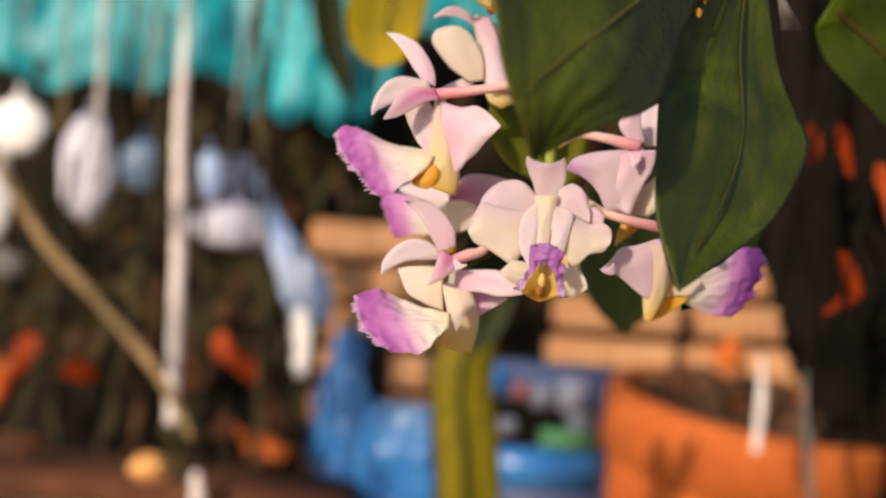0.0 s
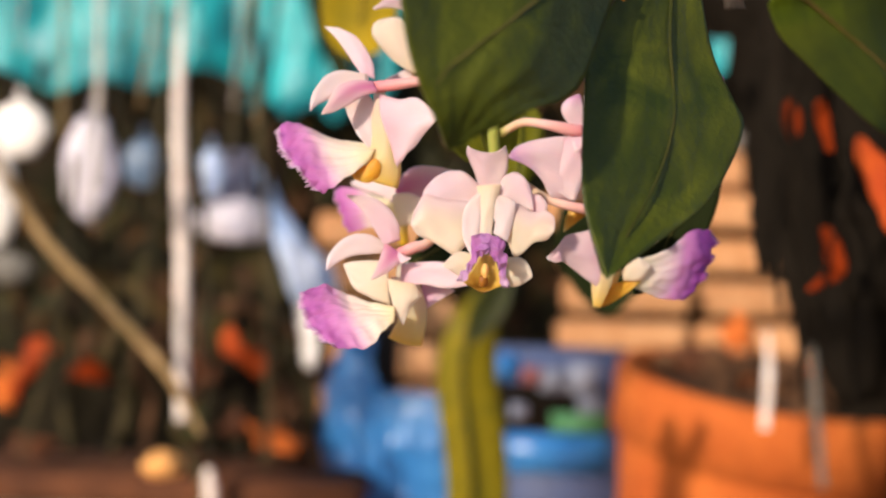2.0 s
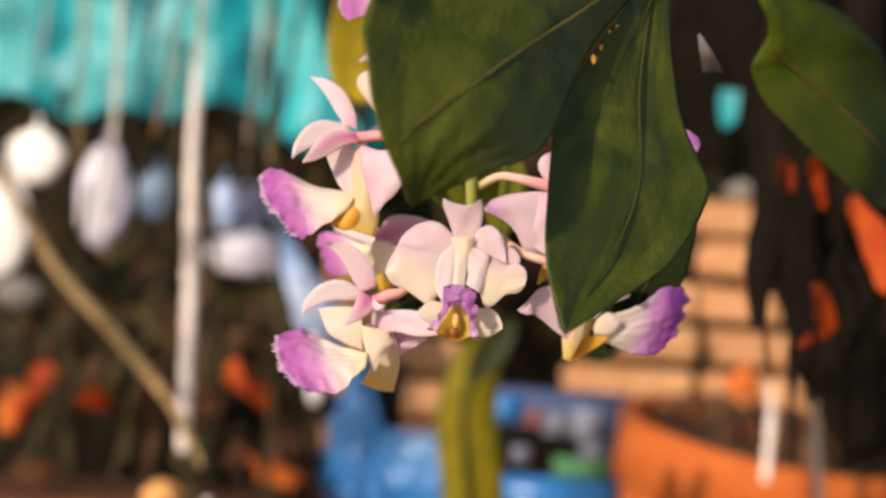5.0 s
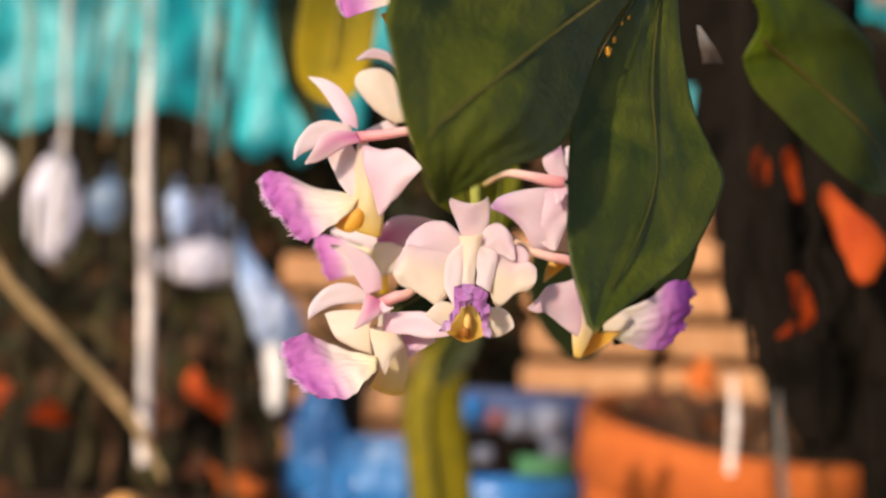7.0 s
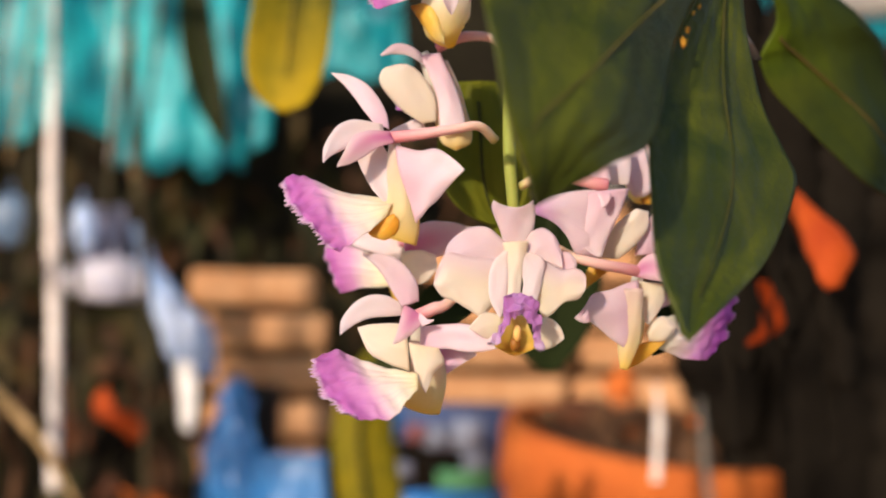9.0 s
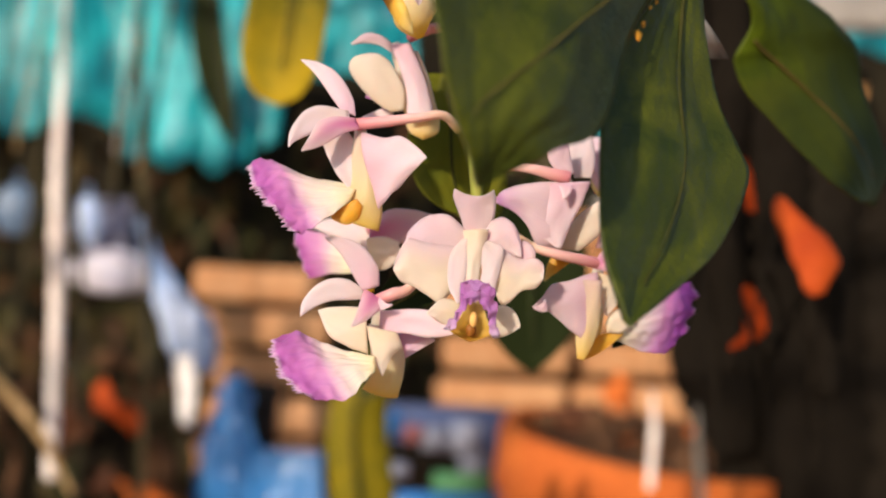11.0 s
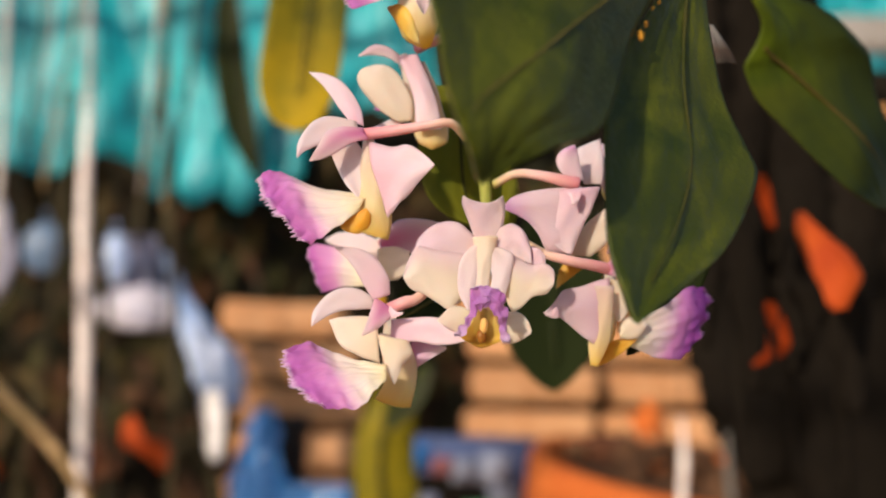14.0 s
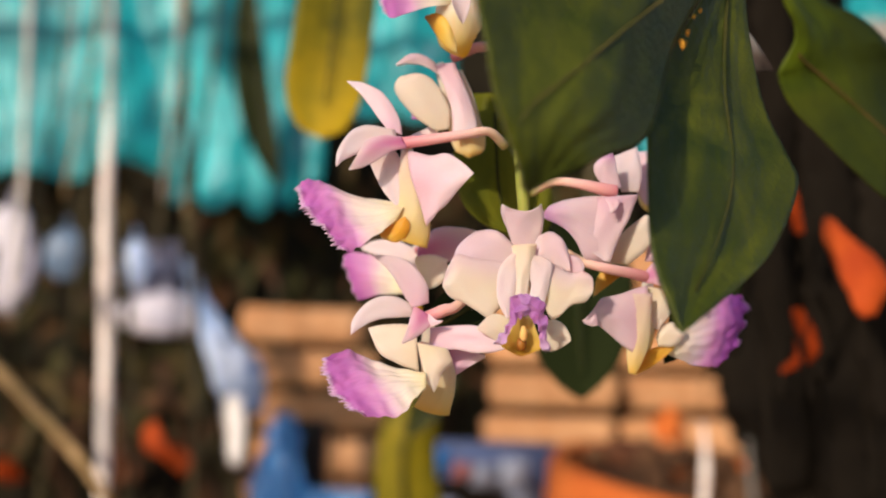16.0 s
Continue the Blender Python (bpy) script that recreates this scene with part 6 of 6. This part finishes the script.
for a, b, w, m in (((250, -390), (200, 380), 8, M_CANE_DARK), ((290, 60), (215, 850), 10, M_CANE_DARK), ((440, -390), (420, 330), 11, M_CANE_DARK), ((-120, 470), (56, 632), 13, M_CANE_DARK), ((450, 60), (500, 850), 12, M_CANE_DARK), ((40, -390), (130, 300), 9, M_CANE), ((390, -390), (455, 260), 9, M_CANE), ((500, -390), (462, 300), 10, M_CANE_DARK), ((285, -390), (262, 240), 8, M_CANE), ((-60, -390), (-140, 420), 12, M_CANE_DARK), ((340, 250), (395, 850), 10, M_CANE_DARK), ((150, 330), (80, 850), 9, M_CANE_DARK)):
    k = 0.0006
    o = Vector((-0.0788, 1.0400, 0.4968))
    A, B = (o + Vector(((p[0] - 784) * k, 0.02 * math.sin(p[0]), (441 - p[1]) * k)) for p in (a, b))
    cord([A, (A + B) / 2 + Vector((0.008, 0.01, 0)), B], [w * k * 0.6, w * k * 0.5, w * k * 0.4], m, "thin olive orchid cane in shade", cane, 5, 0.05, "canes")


# strap-leaved plant standing on the ground
strap = empty("strap_plant", (0, 0, 0), "yellow-green strap-leaved plant standing behind the blooms", "plant")
sl = 0.0233
low, high = Vector((-0.0272, 0.7200, 0.2964)), Vector((-0.0374, 0.7200, 0.3738))
foot = Vector((low.x + 0.01, low.y + 0.01, -0.02))
axis = [foot, foot.lerp(low, 0.5), low, high, Vector((-0.0331, 0.7200, 0.4171)), Vector((-0.0259, 0.7300, 0.4432))]
wide_at = [sl * 0.5, sl * 0.8, sl, sl, sl * 0.8, sl * 0.3]
leaf_ob = loft("leaf", strap, M_STRAP, [p - Vector((w, 0, 0)) for p, w in zip(axis, wide_at)], [p + Vector((w, 0, 0)) for p, w in zip(axis, wide_at)], 0.12, 0.01, 0.0, 0.0, 0.0012, 30, 12, 401, 2.0)
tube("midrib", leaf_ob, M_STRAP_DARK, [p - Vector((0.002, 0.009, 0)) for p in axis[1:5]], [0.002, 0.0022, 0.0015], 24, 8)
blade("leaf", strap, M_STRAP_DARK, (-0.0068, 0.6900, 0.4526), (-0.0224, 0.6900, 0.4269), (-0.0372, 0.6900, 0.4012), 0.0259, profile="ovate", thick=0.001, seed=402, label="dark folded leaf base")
lathe("root_ball", strap, M_SOIL, [(0.05, -0.03), (0.06, 0.02), (0.03, 0.05), (0.005, 0.06)], 20, "dark root ball on ground", 0.1)
strap.children[-1].location = (foot.x, foot.y, 0)


def hanging_plant(mat, base, mid, tip, w, label, seed, rail_z, **k):
    """A leaf hanging from a stalk that is tied to a rail overhead."""
    p = empty("hanging_plant", (0, 0, 0), label, "plant", "hanging plants")
    b0 = Vector(base)
    ob = blade("leaf", p, mat, base, mid, tip, w, nu=28, nv=12, thick=0.001, seed=seed, **k)
    tube("midrib", ob, M_STRAP_DARK, [Vector(base) - Vector((0, 0.002, 0)), Vector(mid) - Vector((0, 0.002, 0)), Vector(tip).lerp(Vector(mid), 0.3) - Vector((0, 0.002, 0))], [0.0010, 0.0007, 0.0004], 16, 8)
    tube("stalk", p, M_CANE_DARK, [b0 - Vector((0, 0, 0.01)), (b0.x + 0.004, b0.y, b0.z + 0.1), (b0.x + 0.01, b0.y, rail_z)], [0.004, 0.003, 0.003], 16, 8)
    return p


RAIL = 0.8379
hanging_plant(M_LEAF_GOLD, (-0.0596, 0.2700, 0.6368), (-0.0659, 0.2700, 0.5829), (-0.0696, 0.2700, 0.5345), 0.0322, "yellowing leaf hanging down on stalk", 403, RAIL, profile="oblong", cup=0.08, fold=0.1, twist=15)
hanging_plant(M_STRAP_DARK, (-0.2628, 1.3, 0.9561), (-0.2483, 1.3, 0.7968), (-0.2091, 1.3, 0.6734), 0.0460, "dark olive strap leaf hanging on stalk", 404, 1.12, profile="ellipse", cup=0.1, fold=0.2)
# this hanging leaf is darkened for shade by its material
hanging_plant(M_LEAF_SHADE, (0.0343, 0.2600, 0.5131), (0.0298, 0.2550, 0.4697), (0.0307, 0.2500, 0.4373), 0.0391, "mottled green leaf hanging behind the blooms, shade painted into its colour", 405, RAIL, profile="ellipse", cup=0.1, fold=0.12)

# ---- dark fern-root slab with roots, also filling in for cast shade ----
root = empty("fern_root_slab", (0, 0, 0), "dark fibrous fern root slab, also standing in for deep shade", "fern root")
k98 = 0.0006
o98 = Vector((-0.0750, 0.9800, 0.4945))
ra = random.Random(12)
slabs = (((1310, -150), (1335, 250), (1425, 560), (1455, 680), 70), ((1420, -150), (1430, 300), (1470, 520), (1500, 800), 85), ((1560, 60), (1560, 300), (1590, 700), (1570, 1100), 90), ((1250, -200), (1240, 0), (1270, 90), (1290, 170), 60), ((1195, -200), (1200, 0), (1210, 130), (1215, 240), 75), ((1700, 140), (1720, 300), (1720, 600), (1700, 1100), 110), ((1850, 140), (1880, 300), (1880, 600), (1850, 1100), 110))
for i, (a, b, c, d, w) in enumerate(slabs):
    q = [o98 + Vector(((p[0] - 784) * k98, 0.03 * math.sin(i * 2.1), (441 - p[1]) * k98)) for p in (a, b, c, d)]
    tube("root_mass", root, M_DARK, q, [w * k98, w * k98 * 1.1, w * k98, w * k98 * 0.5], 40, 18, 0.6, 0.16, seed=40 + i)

# pale strip of wall seen between the leaves
ob = part("wall_strip", slab((0.2728, 0.02, 0.046), 0.004, 3, 0.002), M_PAINT)
ob.matrix_world = pose(0.5748, 1.2000, 0.8650, 0, -4, 0)
tagged(ob, "pale painted board behind the leaves", "board", kind="structure")

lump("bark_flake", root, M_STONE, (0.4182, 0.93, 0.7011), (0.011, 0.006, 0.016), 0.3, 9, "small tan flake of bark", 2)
# added patch: stands for the tarpaulin showing through a gap
teal_patch = sheet("plastic_scrap", root, M_TEAL, (0.1753, 0.9000, 0.6553), 0.018, 0.036, 10, 12, 0.004, 1.3, 0.3, 47, 0.001, "added teal patch for the tarpaulin glimpsed through the roots", 0.3)

# broken clay caught among the roots of a hanging clump
clump = empty("root_clump", (0, 0, 0), "hanging clump of dark roots holding orange potsherds", "roots")
k28 = 0.0002
o28 = Vector((-0.0076, 0.2800, 0.4715))
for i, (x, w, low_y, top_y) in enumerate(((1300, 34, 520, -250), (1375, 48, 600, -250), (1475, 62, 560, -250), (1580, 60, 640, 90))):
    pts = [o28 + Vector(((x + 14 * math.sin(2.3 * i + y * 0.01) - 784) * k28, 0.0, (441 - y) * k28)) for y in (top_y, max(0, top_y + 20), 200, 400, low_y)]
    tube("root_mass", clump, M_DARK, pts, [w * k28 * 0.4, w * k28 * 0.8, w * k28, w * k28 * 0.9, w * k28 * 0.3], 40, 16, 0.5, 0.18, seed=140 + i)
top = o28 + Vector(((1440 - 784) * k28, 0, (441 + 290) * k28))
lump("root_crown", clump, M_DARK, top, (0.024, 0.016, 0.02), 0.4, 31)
tube("wire", clump, M_CANE_DARK, [top, (top.x, 0.275, (top.z + RAIL) / 2), (top.x, 0.272, RAIL)], [0.0012, 0.0012], 10, 6)
k30 = 0.0002
o30 = Vector((-0.0105, 0.3000, 0.4948))
def potsherd(left, right, mat, seed):
    return loft("potsherd", clump, mat, left, right, 0.10, 0.01, 0.0, 0.0, 0.004, 24, 12, seed, 2.0, rag=0.10)


# outline trimmed to the sunlit part of the clay, where shadow cuts it
potsherd([(0.1172, 0.2400, 0.5056), (0.1172, 0.2400, 0.4969), (0.1224, 0.2400, 0.4843), (0.1269, 0.2400, 0.4752), (0.1305, 0.2400, 0.4697)], [(0.1189, 0.2400, 0.5057), (0.1249, 0.2400, 0.5000), (0.1353, 0.2400, 0.4926), (0.1406, 0.2400, 0.4834), (0.1354, 0.2400, 0.4708)], M_ORANGE, 61)
# smaller sherds darkened in colour as if they lay in shade
potsherd([(0.1054, 0.2400, 0.4722), (0.1062, 0.2400, 0.4632), (0.1060, 0.2400, 0.4560), (0.1005, 0.2400, 0.4493)], [(0.1079, 0.2400, 0.4727), (0.1140, 0.2400, 0.4626), (0.1131, 0.2400, 0.4543), (0.1014, 0.2400, 0.4486)], M_CLAY_SHADE, 62)
potsherd([(0.0913, 0.2400, 0.5179), (0.0907, 0.2400, 0.5110), (0.0943, 0.2400, 0.5029)], [(0.0933, 0.2400, 0.5184), (0.0977, 0.2400, 0.5114), (0.0956, 0.2400, 0.5027)], M_CLAY_SHADE, 63)
potsherd([(0.1029, 0.2400, 0.5185), (0.1023, 0.2400, 0.5126), (0.1069, 0.2400, 0.4994)], [(0.1049, 0.2400, 0.5190), (0.1072, 0.2400, 0.5129), (0.1090, 0.2400, 0.4995)], M_CLAY_SHADE, 64)
k22 = 0.0002
o22 = Vector((-0.0084, 0.2200, 0.4684))
rr = random.Random(91)
for i in range(3):
    x = 1262 + i * 46 + rr.uniform(-12, 12)
    pts = [o22 + Vector(((x + rr.uniform(-24, 24) + (y - 350) * 0.06 - 784) * k22, rr.uniform(-0.004, 0.004), (441 - y) * k22)) for y in (120, 240, 330, 420, 500, 590)]
    w = rr.uniform(2.5, 5) * k22
    tube("root", clump, M_DARK, pts, [w, w * 1.3, w * 0.8, w, w * 0.5], 30, 8, 1.0, 0.25, "", 100 + i)
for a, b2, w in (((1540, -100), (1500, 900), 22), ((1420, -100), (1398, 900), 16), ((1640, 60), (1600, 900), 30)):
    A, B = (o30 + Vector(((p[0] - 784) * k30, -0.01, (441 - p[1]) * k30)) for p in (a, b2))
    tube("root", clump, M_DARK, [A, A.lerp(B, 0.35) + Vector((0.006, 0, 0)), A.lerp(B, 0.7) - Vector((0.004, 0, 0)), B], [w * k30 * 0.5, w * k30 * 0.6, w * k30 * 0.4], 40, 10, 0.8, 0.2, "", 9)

# rails overhead that carry ropes, tarpaulins and the orchid
for y, z, nm in ((1.64, RAIL_BACK, "tarpaulins"), (1.01, TOP, "ropes"), (0.035, RAIL, "the orchid"), (0.27, RAIL, "a yellowing plant"), (1.30, 1.12, "strap leaves")):
    rail = empty("bamboo_rail", (0, 0, 0), "bamboo rail on posts carrying " + nm, "rail", kind="structure")
    tube("pole", rail, M_CANE, [(-1.6, y, z), (0.0, y + 0.005, z + 0.004), (2.0, y, z)], [0.012, 0.011], 40, 12, 1.0, 0.02, "", 8, 9)
    for x in (-1.58, 1.98):
        tube("post", rail, M_CANE, [(x, y, -0.03), (x + 0.01, y, z * 0.5), (x, y, z - 0.011)], [0.016, 0.014], 24, 12, 1.0, 0.02, "", 9, 6)
